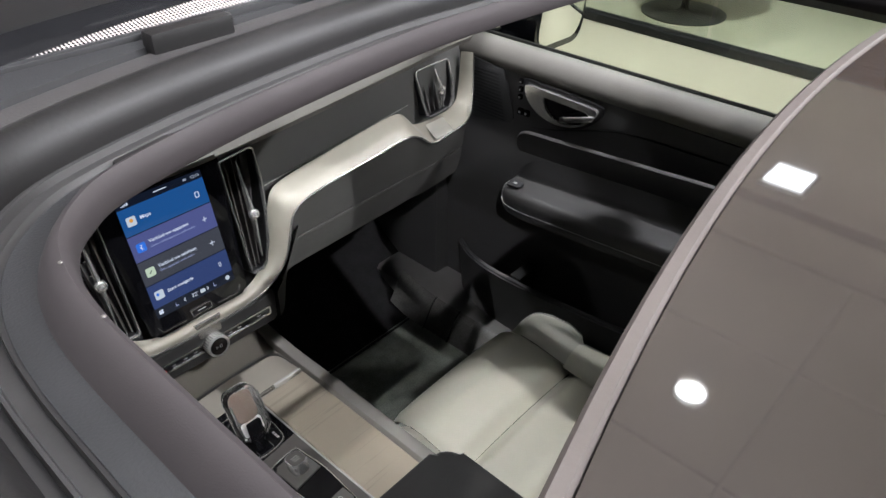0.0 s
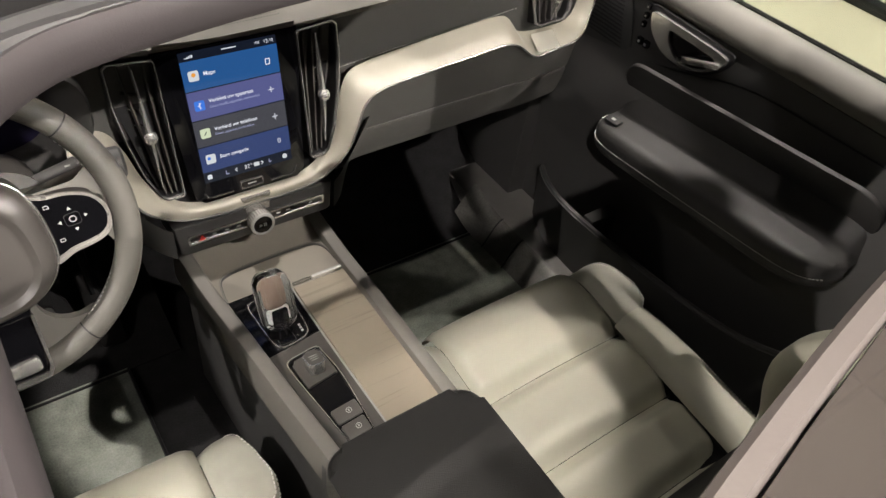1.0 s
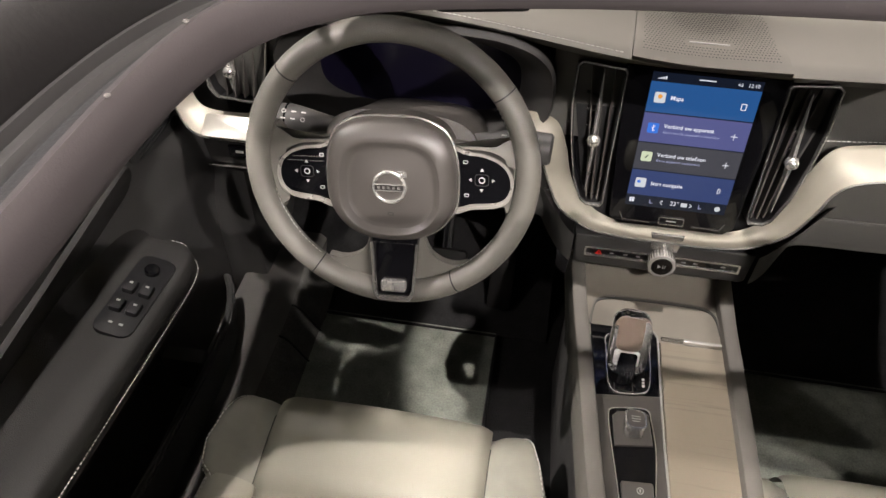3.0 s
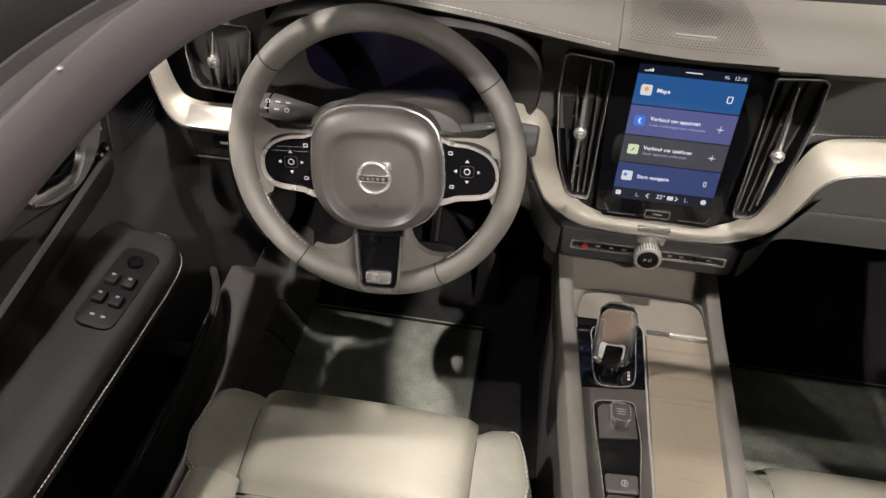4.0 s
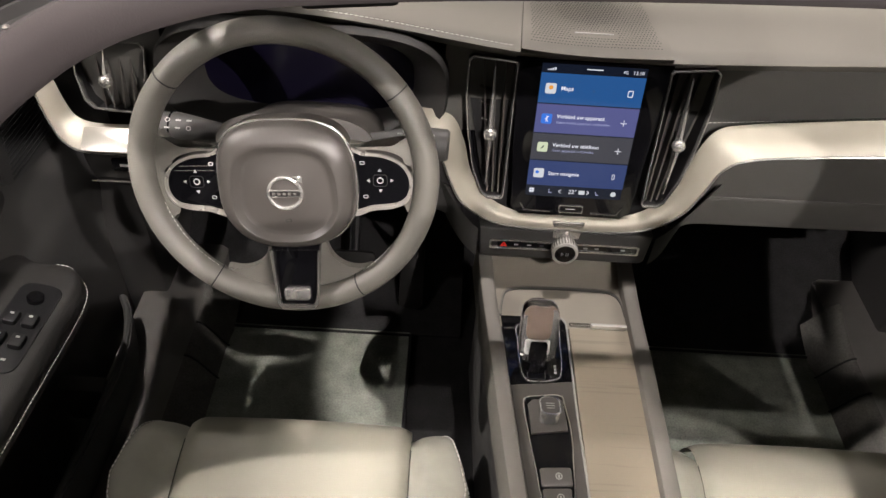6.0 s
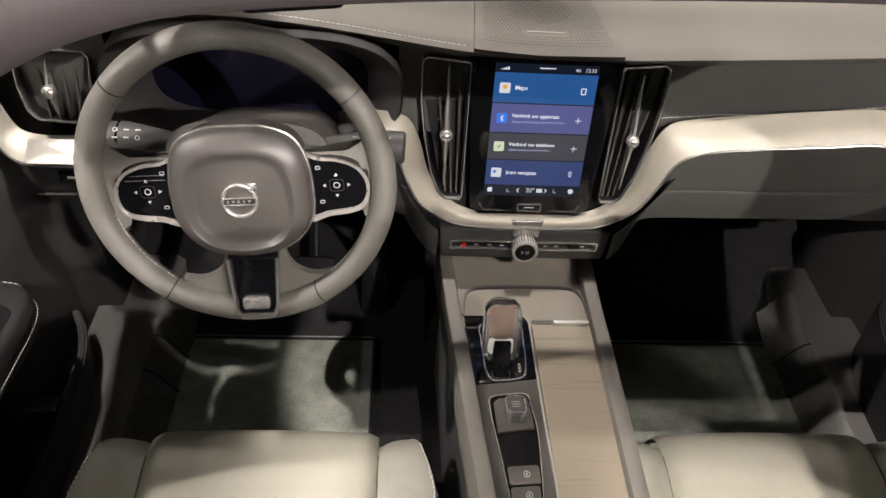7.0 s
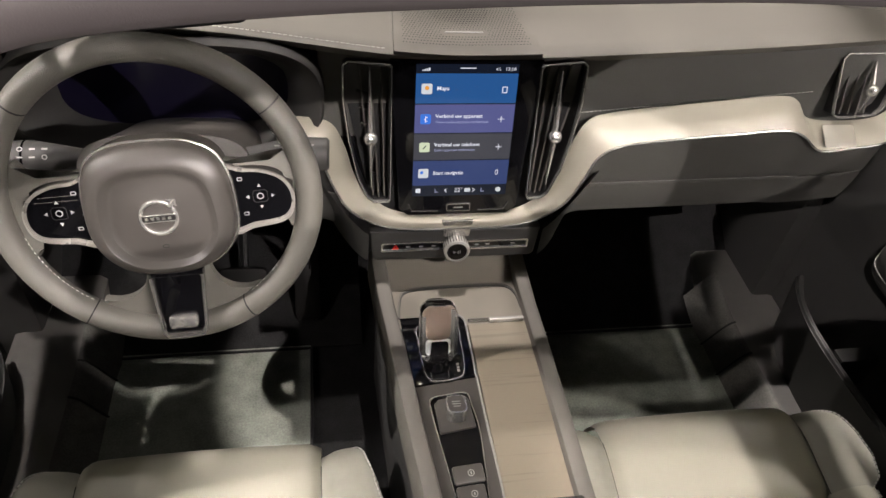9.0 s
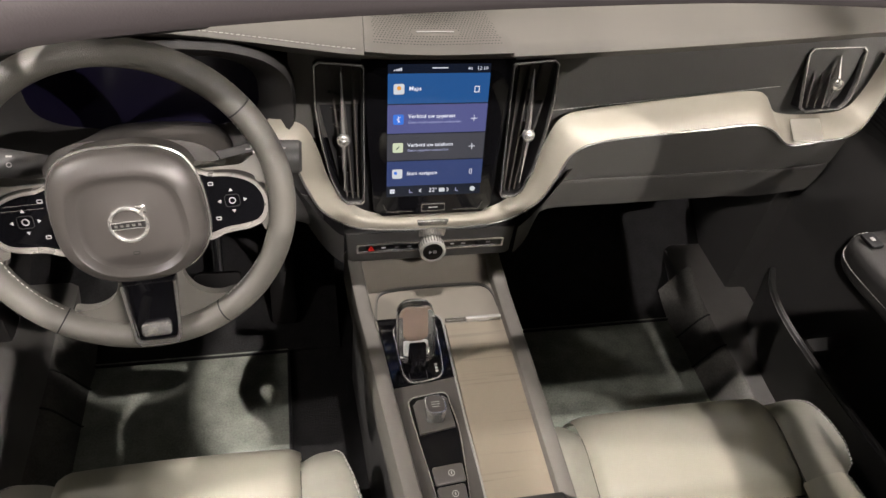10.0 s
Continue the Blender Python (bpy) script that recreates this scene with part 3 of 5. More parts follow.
# centre stack
STACK = plane_at((0, 0, 1.05), (1, 0, 0), (0, 0.211, 0.977))
bezel_outline = [(-0.104, 0.018), (-0.088, -0.205), (-0.075, -0.216), (0.075, -0.216), (0.088, -0.205), (0.104, 0.018)]
display = thing("centre_display", "portrait touchscreen in a glossy black surround", "screen")
part("surround", moved(prism(bezel_outline, 0.010, 0.002, base=-0.0115), STACK), M_GLOSS, display, "glossy piano black surround")
part("backing", moved(prism([(-0.175, 0.02), (-0.12, -0.235), (0.12, -0.235), (0.175, 0.02)], 0.02, 0, base=-0.05), STACK), M_DARK, display)

# screen picture
G_TOP = glow("screen_black", (0.004, 0.006, 0.012), 1.0)
G_BLUE = glow("card_blue", (0.016, 0.075, 0.22), 0.75)
G_VIOLET = glow("card_violet", (0.075, 0.083, 0.215), 0.72)
G_GREY = glow("card_grey", (0.045, 0.046, 0.055), 0.75)
G_NAVY = glow("card_navy", (0.026, 0.044, 0.13), 0.75)
G_WHITE = glow("screen_white", (0.85, 0.88, 0.95), 0.62)
G_DIM = glow("screen_dim_text", (0.26, 0.28, 0.42), 0.9)
SW = 0.0695
part("panel", moved(box(-SW, SW, -0.1835, 0.0125, -0.004, -0.0008, 0), STACK), G_TOP, display, "lit touchscreen")


def on(x, y, z=0.0):
    return STACK @ Matrix.Translation((x, y, z))


for y1, y0, m in ((0.0, -0.0415, G_BLUE), (-0.0432, -0.0845, G_VIOLET), (-0.0862, -0.1255, G_GREY), (-0.1272, -0.166, G_NAVY)):
    card = part("card", moved(prism([(-SW, y0), (SW, y0), (SW, y1), (-SW, y1)], 0.0003, base=-0.0006), STACK), m, display)


def tile(x, y, w, m, parent=display):
    return part("icon", moved(prism(rounded(w, w, w * 0.15, 3, x, y), 0.0003, base=-0.0001), STACK), m, parent)


G_TILE = glow("icon_white", (0.72, 0.76, 0.78), 0.55)
G_GREEN = glow("icon_green", (0.55, 0.62, 0.42), 0.7)
G_BLU = glow("icon_blue", (0.03, 0.14, 0.55), 0.8)
tile(-0.0545, -0.021, 0.0145, G_TILE)
tile(-0.0545, -0.064, 0.0145, G_BLU)
tile(-0.0545, -0.106, 0.0145, G_GREEN)
tile(-0.0545, -0.1465, 0.0145, G_TILE)
part("icon_mark", moved(lathe([(0.003, 0), (0.003, 0.0003)], 12), on(-0.0545, -0.0195, 0.0003)), glow("icon_amber", (0.7, 0.3, 0.05), 0.7), display)
part("icon_mark", moved(lathe([(0.0025, 0), (0.0025, 0.0003)], 12), on(-0.057, -0.145, 0.0003)), G_BLU, display)
part("icon_mark", moved(join(box(-0.0004, 0.0004, -0.0045, 0.0045, 0, 0.0003, 0), moved(box(-0.0030, 0.0030, -0.0004, 0.0004, 0, 0.0003, 0), pose(0.0002, 0.0016, 0, 0, 0, 42)), moved(box(-0.0030, 0.0030, -0.0004, 0.0004, 0, 0.0003, 0), pose(0.0002, -0.0016, 0, 0, 0, -42))), on(-0.0545, -0.064, 0.0003)), G_WHITE, display)
part("icon_mark", moved(box(-0.0030, 0.0030, -0.0007, 0.0007, 0, 0.0003, 0), on(-0.0545, -0.106, 0.0003) @ pose(0, 0, 0, 0, 0, 50)), G_GREY, display)
text("card_title", "Maps", 0.0082, on(-0.041, -0.0205), G_WHITE, display, bold=0.0001)
text("card_title", "Verbind uw apparaat", 0.0078, on(-0.041, -0.060), G_WHITE, display, bold=0.0001)
text("card_note", "Geen media-apparaat verbonden", 0.0056, on(-0.041, -0.0685), G_DIM, display)
text("card_title", "Verbind uw telefoon", 0.0078, on(-0.041, -0.1025), G_WHITE, display, bold=0.0001)
text("card_note", "Geen apparaat verbonden", 0.0056, on(-0.041, -0.1105), G_DIM, display)
text("card_title", "Start navigatie", 0.0078, on(-0.041, -0.1465), G_WHITE, display, bold=0.0001)
text("status_text", "12:10", 0.0068, on(0.0655, 0.0062), G_WHITE, display, "RIGHT")
text("status_text", "4G", 0.0055, on(0.0445, 0.0062), G_WHITE, display, "RIGHT")
text("status_text", "22°", 0.009, on(-0.008, -0.1745), G_WHITE, display)
for y in (-0.0645, -0.1065):
    part("plus_mark", moved(join(box(-0.0045, 0.0045, -0.0004, 0.0004, 0, 0.0003, 0), box(-0.0004, 0.0004, -0.0045, 0.0045, 0, 0.00031, 0)), on(0.0515, y)), G_WHITE, display)
part("grab_bar", moved(box(-0.0105, 0.0105, -0.0006, 0.0006, 0, 0.0003, 0), on(0, 0.0075)), G_WHITE, display)
part("signal_mark", moved(join(*[box(-0.062 + 0.003 * k, -0.060 + 0.003 * k, 0.004, 0.005 + 0.001 * k, 0, 0.0003, 0) for k in range(4)]), on(0, 0)), G_WHITE, display)
part("pump_icon", moved(ring(rounded(0.007, 0.009, 0.001), rounded(0.005, 0.007, 0.0008), 0.0003), on(0.0525, -0.0225)), G_WHITE, display)
part("microphone_icon", moved(ring(rounded(0.004, 0.008, 0.0018), rounded(0.0025, 0.0065, 0.001), 0.0003), on(0.0525, -0.1465)), G_WHITE, display)
part("menu_icon", moved(join(*[box(-0.0645 + 0.0035 * (k % 2), -0.0615 + 0.0035 * (k % 2), -0.1775 + 0.0035 * (k // 2), -0.1745 + 0.0035 * (k // 2), 0, 0.0003, 0) for k in range(4)]), on(0, 0)), G_WHITE, display)
part("settings_icon", moved(lathe([(0.0038, 0), (0.0038, 0.0003)], 14), on(0.0575, -0.1745)), G_TILE, display)
for x, k in ((-0.0205, 1), (0.0205, -1)):
    part("chevron_icon", moved(join(moved(box(-0.0025, 0.0025, -0.0004, 0.0004, 0, 0.0003, 0), pose(0, 0.0014, 0, 0, 0, 42 * k)), moved(box(-0.0025, 0.0025, -0.0004, 0.0004, 0, 0.0003, 0), pose(0, -0.0014, 0, 0, 0, -42 * k))), on(x, -0.1745)), G_WHITE, display)
for x in (-0.034, 0.034):
    part("seat_icon", moved(join(box(-0.002, 0.002, -0.003, -0.002, 0, 0.0003, 0), box(-0.0025, -0.0017, -0.003, 0.003, 0, 0.00031, 0)), on(x, -0.1745)), G_DIM, display)
part("fan_icon", moved(prism(rounded(0.0085, 0.006, 0.001), 0.0003), on(0.0115, -0.1745)), G_TILE, display)
part("home_button", moved(ring(rounded(0.036, 0.0125, 0.002), rounded(0.0335, 0.010, 0.0015), 0.0016, -0.0012), on(0, -0.2035)), M_CHROME, display, "chrome framed home button")
part("home_mark", moved(box(-0.007, 0.007, -0.0006, 0.0006, 0, 0.0006, 0), on(0, -0.2035, -0.001)), M_ICON, display)
for k in (-1, 1):
    part("surround_edge", moved(box(min(k * 0.030, k * 0.068), max(k * 0.030, k * 0.068), -0.2095, -0.2085, 0, 0.001, 0), on(0, 0, -0.0012)), M_CHROME, display)
    part("surround_edge", moved(moved(box(-0.007, 0.007, -0.0005, 0.0005, 0, 0.001, 0), pose(k * 0.0715, -0.203, 0, 0, 0, 62 if k > 0 else 118)), on(0, 0, -0.0012)), M_CHROME, display)


def vent(name_at, top_w, outline, slat_xs, ball, mirror, lean):
    """A tall air vent with a chrome frame, upright slats, a chrome blade and a ball."""
    v = part("air_vent", moved(prism([(x * mirror, y) for x, y in outline], 0.004, 0, base=-0.045), name_at), M_GLOSS, dash, "black air vent with chrome frame")
    n = len(outline)
    cx, cy = sum(p[0] for p in outline) / n, sum(p[1] for p in outline) / n
    inner = [(cx + (x - cx) * (0.95 if lean else 0.965), cy + (y - cy) * (0.985 if lean else 0.965)) for x, y in outline]
    part("frame", moved(ring([(x * mirror, y) for x, y in outline], [(x * mirror, y) for x, y in inner], 0.006, -0.004), name_at), M_POLISH, v, "thin chrome frame")
    part("housing", moved(ring([(x * mirror, y) for x, y in outline], [(cx * mirror + (x - cx) * 0.9 * mirror, cy + (y - cy) * 0.97) for x, y in outline], 0.042, -0.046), name_at), M_DARK, v)
    for (xt, yt), (xb, yb) in slat_xs:
        a, b = Vector((xt * mirror, yt, -0.012)), Vector((xb * mirror, yb, -0.012))
        part("slat", moved(sweep([a, b], [(-0.0010, -0.018), (0.0010, -0.018), (0.0012, 0.003), (-0.0012, 0.003)], up=(0, 0, 1)), name_at), M_HUB, v)
    for k in range(7):
        t = (k + 0.6) / 7.4
        ys, xs = [p[1] for p in outline], [p[0] for p in outline]
        y = lerp(max(ys) - 0.015, min(ys) + 0.02, t)
        x0 = lerp(min(xs), max(xs), 0.42 - 0.16 * t * lean)
        x1 = lerp(min(xs), max(xs), 0.78 - 0.30 * t * lean)
        if not lean:
            x0, x1 = min(xs) + 0.012, max(xs) - 0.010
        # centre vents get chrome to stand for lamplight caught on the slats
        part("cross_slat", moved(moved(box(-0.5 * (x1 - x0), 0.5 * (x1 - x0), -0.0035, 0.0035, -0.001, 0.001, 0), pose(0.5 * (x0 + x1) * mirror, y, -0.026, 50, 0, 18 * mirror)), name_at), M_CHROME if lean else M_DARK, v)
    (bx, by), (tx, ty), (lx, ly) = ball
    blade = [Vector((tx * mirror, ty, 0.0)), Vector((lerp(tx, bx, 0.5) * mirror, lerp(ty, by, 0.5), 0.003)), Vector((bx * mirror, by, 0.006)), Vector((lerp(bx, lx, 0.5) * mirror, lerp(by, ly, 0.5), 0.003)), Vector((lx * mirror, ly, 0.0))]
    part("blade", moved(sweep(smooth_line(blade, 24), [(-0.0030, 0), (-0.0014, 0.0045), (0.0014, 0.0045), (0.0030, 0), (0.0016, -0.006), (-0.0016, -0.006)], up=(0, 0, 1), scale=lambda t: 0.35 + 1.1 * math.sin(math.pi * min(1, max(0, t))) ** 1.5), name_at), M_POLISH, v, "chrome vent blade")
    bb = bmesh.new()
    bmesh.ops.create_uvsphere(bb, u_segments=16, v_segments=10, radius=0.0095)
    part("ball", moved(moved(bb, Matrix.Translation((bx * mirror, by, 0.010))), name_at), M_POLISH, v, "chrome adjuster ball")
    return v


INNER = [(0.101, 0.008), (0.104, 0.012), (0.160, 0.017), (0.166, 0.012), (0.1665, -0.04), (0.160, -0.095), (0.149, -0.148), (0.134, -0.184), (0.124, -0.192), (0.104, -0.192), (0.101, -0.187), (0.101, -0.09)]
SLATS = [((0.115, 0.010), (0.109, -0.186)), ((0.130, 0.011), (0.117, -0.187)), ((0.146, 0.012), (0.125, -0.184))]
for mir in (-1, 1):
    vent(STACK, 0.06, INNER, SLATS, ((0.130, -0.088), (0.131, 0.004), (0.129, -0.168)), mir, True)
SIDE = [(-0.050, 0.040), (-0.044, 0.048), (0.042, 0.050), (0.049, 0.044), (0.049, 0.0), (0.042, -0.034), (0.030, -0.046), (-0.030, -0.050), (-0.040, -0.044), (-0.046, 0.0)]
SIDE_SLATS = [((-0.026, 0.05), (-0.022, -0.046)), ((-0.010, 0.05), (-0.008, -0.046)), ((0.006, 0.05), (0.006, -0.046)), ((0.024, 0.05), (0.018, -0.046))]
for mir in (-1, 1):
    at = plane_at((0.610, 0.008, 1.026) if mir > 0 else (-0.648, 0.004, 1.000), (1, 0, 0), (0, 0.30, 0.95))
    vent(at, 0.1, SIDE, SIDE_SLATS, ((0.004, -0.004), (0.006, 0.036), (0.002, -0.040)), mir, False)
    # silver plate standing for the glint of a lamp on the decor strip
    part("tray", moved(prism(rounded(0.052 if mir > 0 else 0.10, 0.036, 0.004), 0.0008, 0.0003), plane_at((0.578, -0.030, 0.962) if mir > 0 else (-0.650, -0.029, 0.918), (1, 0, 0), (0, 0.827, 0.563))), M_SILVER, dash, "silver plate standing for a lamp glint on the trim")

lp = part("light_panel", moved(prism([(-0.060, 0.026), (-0.056, -0.022), (0.060, -0.022), (0.060, 0.026)], 0.010, 0.003, base=-0.006), plane_at((-0.640, -0.034, 0.878), (1, 0, 0), (0, 0.1, 1))), M_PANEL, dash, "charcoal panel with tailgate button")
part("tailgate_button", moved(prism(rounded(0.036, 0.020, 0.003), 0.003, 0.001), plane_at((-0.645, -0.038, 0.884), (1, 0, 0), (0, 0.1, 1)) @ pose(0, 0, 0.002)), M_GLOSS, lp)
part("tailgate_symbol", moved(box(-0.006, 0.006, -0.002, 0.002, 0, 0.0006, 0), plane_at((-0.645, -0.038, 0.884), (1, 0, 0), (0, 0.1, 1)) @ pose(0, 0, 0.005)), M_ICON, lp)
part("panel_edge", tube([(-0.70, -0.042, 0.852), (-0.58, -0.042, 0.856)], 0.0018, 6), M_CHROME, lp)

# climate bar
CLIM = plane_at((0, -0.056, 0.787), (1, 0, 0), (0, 0.10, 0.995))
clim = thing("climate_panel", "charcoal climate panel with chrome edged button bar", "control panel")
part("body", moved(prism([(-0.131, 0.028), (-0.127, -0.022), (-0.12, -0.027), (0.12, -0.027), (0.127, -0.022), (0.131, 0.028)], 0.10, 0.004, 3, base=-0.10), CLIM), M_PANEL, clim)
part("bar_frame", moved(ring(rounded(0.228, 0.017, 0.003), rounded(0.222, 0.011, 0.002), 0.003, 0.0), CLIM), M_CHROME, clim, "thin chrome frame")
part("bar", moved(prism(rounded(0.222, 0.011, 0.002), 0.0015), CLIM), M_GLOSS, clim)
for k, x in enumerate((-0.092, -0.073, -0.053, -0.034, 0.033, 0.050, 0.090)):
    if k == 0:
        tri = [(x - 0.005, -0.004), (x + 0.005, -0.004), (x, 0.0045)]
        part("hazard_symbol", moved(ring(tri, [(x + (a - x) * 0.5, b * 0.5) for a, b in tri], 0.0004, 0.0016), CLIM), M_RED, clim, "red hazard triangle")
    else:
        part("button_symbol", moved(box(x - 0.0032, x + 0.0032, -0.0010, 0.0010, 0.0014, 0.0019, 0.0004, 1), CLIM), M_ICON, clim)
for s in (-1, 1):
    def flank(u, v, s=s):
        x = lerp(0.133, 0.205, u)
        return Vector((s * x, -0.058 + 0.016 * u + 0.10 * u * u * v, lerp(lerp(0.816, 0.915, u ** 1.3), lerp(0.760, 0.80, u), v)))
    part("flank", grid(flank, 12, 10), M_PANEL, clim, "charcoal panel beside the climate bar")
KN = CLIM @ Matrix.Translation((0, -0.001, 0))
knob = part("volume_knob", moved(lathe([(0.0200, 0.0), (0.0205, 0.012), (0.0195, 0.017), (0.0165, 0.0185), (0.0160, 0.017)], 40), KN), M_BRIGHT, clim, "chrome ribbed volume knob")
part("knob_face", moved(lathe([(0.0158, 0.0165), (0.0150, 0.0178)], 30), KN), M_GLOSS, knob)
for k in range(30):
    a = 2 * math.pi * k / 30
    part("knob_rib", moved(box(-0.0005, 0.0005, -0.0006, 0.0006, 0.002, 0.0155, 0), KN @ pose(0.0207 * math.cos(a), 0.0207 * math.sin(a), 0, 0, 0, math.degrees(a))), M_CHROME, knob)
part("play_symbol", moved(join(prism([(-0.006, -0.003), (-0.001, 0), (-0.006, 0.003)], 0.0003, base=0.0178), box(0.001, 0.0022, -0.003, 0.003, 0.0178, 0.0181, 0), box(0.004, 0.0052, -0.003, 0.003, 0.0178, 0.0181, 0)), KN), M_ICON, knob)
part("bridge", moved(prism([(-0.024, 0.046), (-0.020, 0.016), (0.020, 0.016), (0.024, 0.046)], 0.006, 0.002, 3, base=-0.004), CLIM), M_CHROME, clim, "chrome bridge over the knob")

# speaker on the dash top
grille = thing("speaker_grille", "perforated grey speaker cover on the dashboard", "speaker")


def grille_bm():
    def f(u, v):
        x = lerp(-lerp(0.100, 0.082, v), lerp(0.100, 0.082, v), u)
        y = lerp(edge_y(0) + 0.001, 0.26, v)
        return Vector((x, y, edge_z(x) + 0.010 + 0.004 * math.sin(math.pi * v) - 0.012 * v - 0.006 * (1 - min(1, v * 8))))
    return grid(f, 20, 16, 0.010)


part("cover", grille_bm(), M_PAD, grille)
holes = bmesh.new()
for i in range(44):
    for j in range(40):
        v = 0.075 + j * 0.0220
        y = lerp(0.005, 0.26, v)
        x = (i - 21.5) * 0.0044 + (0.0022 if j % 2 else 0)
        if abs(x) > lerp(0.088, 0.074, v) or (abs(y - 0.054) < 0.008 and abs(x) < 0.032):
            continue
        z = edge_z(x) + 0.0108 + 0.004 * math.sin(math.pi * v) - 0.012 * v - 0.006 * (1 - min(1, v * 8))
        bmesh.ops.create_circle(holes, cap_ends=True, segments=6, radius=0.00165 if math.hypot(x, y - 0.125) < 0.046 else 0.0012, matrix=Matrix.Translation((x, y, z)))
tagged(part("perforation", holes, M_DARK, grille, smooth=0), kind="stuff")
part("badge", box(-0.026, 0.026, 0.0525, 0.0552, edge_z(0) + 0.0105, edge_z(0) + 0.0118, 0.0004, 1), M_ICON, grille, "small pale lettered badge")

# demister outlet on the dash top
outlet = part("demister_outlet", moved(prism(rounded(0.09, 0.035, 0.01), 0.004, 0.001), pose(0.635, 0.118, edge_z(0.635) + 0.0015, 0, 0, -12)), M_PAD, dash)
for k in range(3):
    part("outlet_slot", moved(box(-0.010, 0.010, -0.011, 0.011, 0.0035, 0.0048, 0.001, 1), pose(0.610 + 0.027 * k, 0.123 - 0.006 * k, edge_z(0.635) + 0.0015, 0, 0, -35)), M_DARK, outlet)

# instrument cluster
hood = thing("instrument_cluster", "dark digital driver display under a hood", "display")
def cowl(hx, hz, cz, y):
    out = []
    for k in range(48):
        a = 2 * math.pi * k / 48
        c, s = math.cos(a), math.sin(a)
        ex = abs(c) ** 0.55 * (1 if c > 0 else -1)
        ez = abs(s) ** 0.7 * (1 if s > 0 else -1)
        out.append(Vector((-0.386 + hx * ex, y, cz + hz * ez)))
    return out
def cowl_bm():
    lines = [cowl(0.196, 0.084, 1.014, 0.04), cowl(0.196, 0.084, 1.014, -0.006), cowl(0.193, 0.081, 1.014, -0.012), cowl(0.187, 0.077, 1.013, -0.010), cowl(0.172, 0.070, 1.008, 0.004), cowl(0.150, 0.060, 1.001, 0.036), cowl(0.146, 0.057, 1.0, 0.05)]
    bm = bmesh.new()
    vs = [[bm.verts.new(p) for p in l] for l in lines]
    for a, b in zip(vs, vs[1:]):
        for i in range(len(a)):
            bm.faces.new((a[i], a[(i + 1) % 48], b[(i + 1) % 48], b[i]))
    return bm
part("cowl", cowl_bm(), M_ARM, hood, "black display hood")
bm = bmesh.new()
bm.faces.new([bm.verts.new(p) for p in cowl(0.148, 0.058, 1.0, 0.046)])
part("display_glass", bm, M_COWLGLASS, hood, "dark glossy instrument display")

# ==== steering wheel ====
WH = plane_at((-0.3725, -0.201, 1.0155), (1, 0, 0), (0, 0.317, 0.9485))
wheel = thing("steering_wheel", "charcoal leather three-spoke steering wheel", "steering wheel")
RIM = 0.162


HB = WH @ Matrix.Translation((0.004, 0.006, 0)) @ pose(0, 0, 0, 0, 0, 4.0) @ Matrix.Diagonal((0.97, 0.97, 1, 1))


def rim_point(deg, r=RIM, z=0.0):
    a = radians(deg)
    return Vector((r * math.cos(a), r * math.sin(a), z))


def rim_arc(a0, a1, n, rr=0.0155):
    pts = [rim_point(lerp(a0, a1, i / (n - 1))) for i in range(n)]
    prof = [(rr * 0.95 * math.cos(2 * math.pi * k / 14), rr * 1.12 * math.sin(2 * math.pi * k / 14)) for k in range(14)]
    return moved(sweep(pts, prof, up=(0, 0, 1)), WH)


SEAMS = (40, 140, 237, 303)
for a0, a1 in ((40, 140), (140, 237), (237, 303), (303, 400)):
    part("rim", rim_arc(a0 + 0.25, a1 - 0.25, 36), M_WHEEL, wheel)
for a in SEAMS:
    pts = [rim_point(a - 0.3), rim_point(a + 0.3)]
    part("rim_seam", moved(sweep(pts, [(0.0151 * math.cos(2 * math.pi * k / 14), 0.0177 * math.sin(2 * math.pi * k / 14)) for k in range(14)], up=(0, 0, 1)), WH), M_DARK, wheel)
for a0, a1 in ((196, 234), (-52, -30), (22, 38)):
    pts = [WH @ rim_point(lerp(a0, a1, i / 50), RIM - 0.0150, 0.0015) for i in range(51)]
    stitches("stitching", pts, wheel, 0.006, 0.0032, 0.0004)

HUB_HALF = [(0.0, 0.064), (0.035, 0.062), (0.063, 0.049), (0.076, 0.022), (0.0795, -0.015), (0.0765, -0.045), (0.061, -0.070), (0.036, -0.085), (0.0, -0.0895)]
hub_outline = smooth_line([(x, y, 0) for x, y in HUB_HALF] + [(-x, y, 0) for x, y in reversed(HUB_HALF[1:-1])], 64, True)


def hub_bm():
    levels = [(1.0, -0.02), (1.0, 0.012), (0.985, 0.020), (0.95, 0.0250), (0.82, 0.0310), (0.77, 0.0315), (0.74, 0.0300), (0.68, 0.0235), (0.645, 0.0225), (0.60, 0.0225), (0.42, 0.0245), (0.2, 0.0262), (0.02, 0.0268)]
    bm = bmesh.new()
    c = Vector((0, -0.0127, 0))
    vs = []
    for k, z in levels:
        up = Vector((0, -0.007 * min(1.0, (1 - k) / 0.3), 0))
        vs.append([bm.verts.new(c + (p - c) * k + up + Vector((0, 0, z))) for p in hub_outline])
    for a, b in zip(vs, vs[1:]):
        for i in range(64):
            bm.faces.new((a[i], a[(i + 1) % 64], b[(i + 1) % 64], b[i]))
    bm.faces.new(vs[-1])
    return moved(bm, HB)


hub = part("airbag_cover", hub_bm(), M_HUB, wheel, "grey airbag cover with an inset panel")
HUB_MID = Vector((0, -0.0127, 0))
part("chrome_edge", moved(sweep([HUB_MID + (q - HUB_MID) * 1.016 + Vector((0, 0, 0.010)) for q in hub_outline], circle(0.0019, 8), up=(0, 0, 1), closed=True), HB), M_CHROME, wheel)
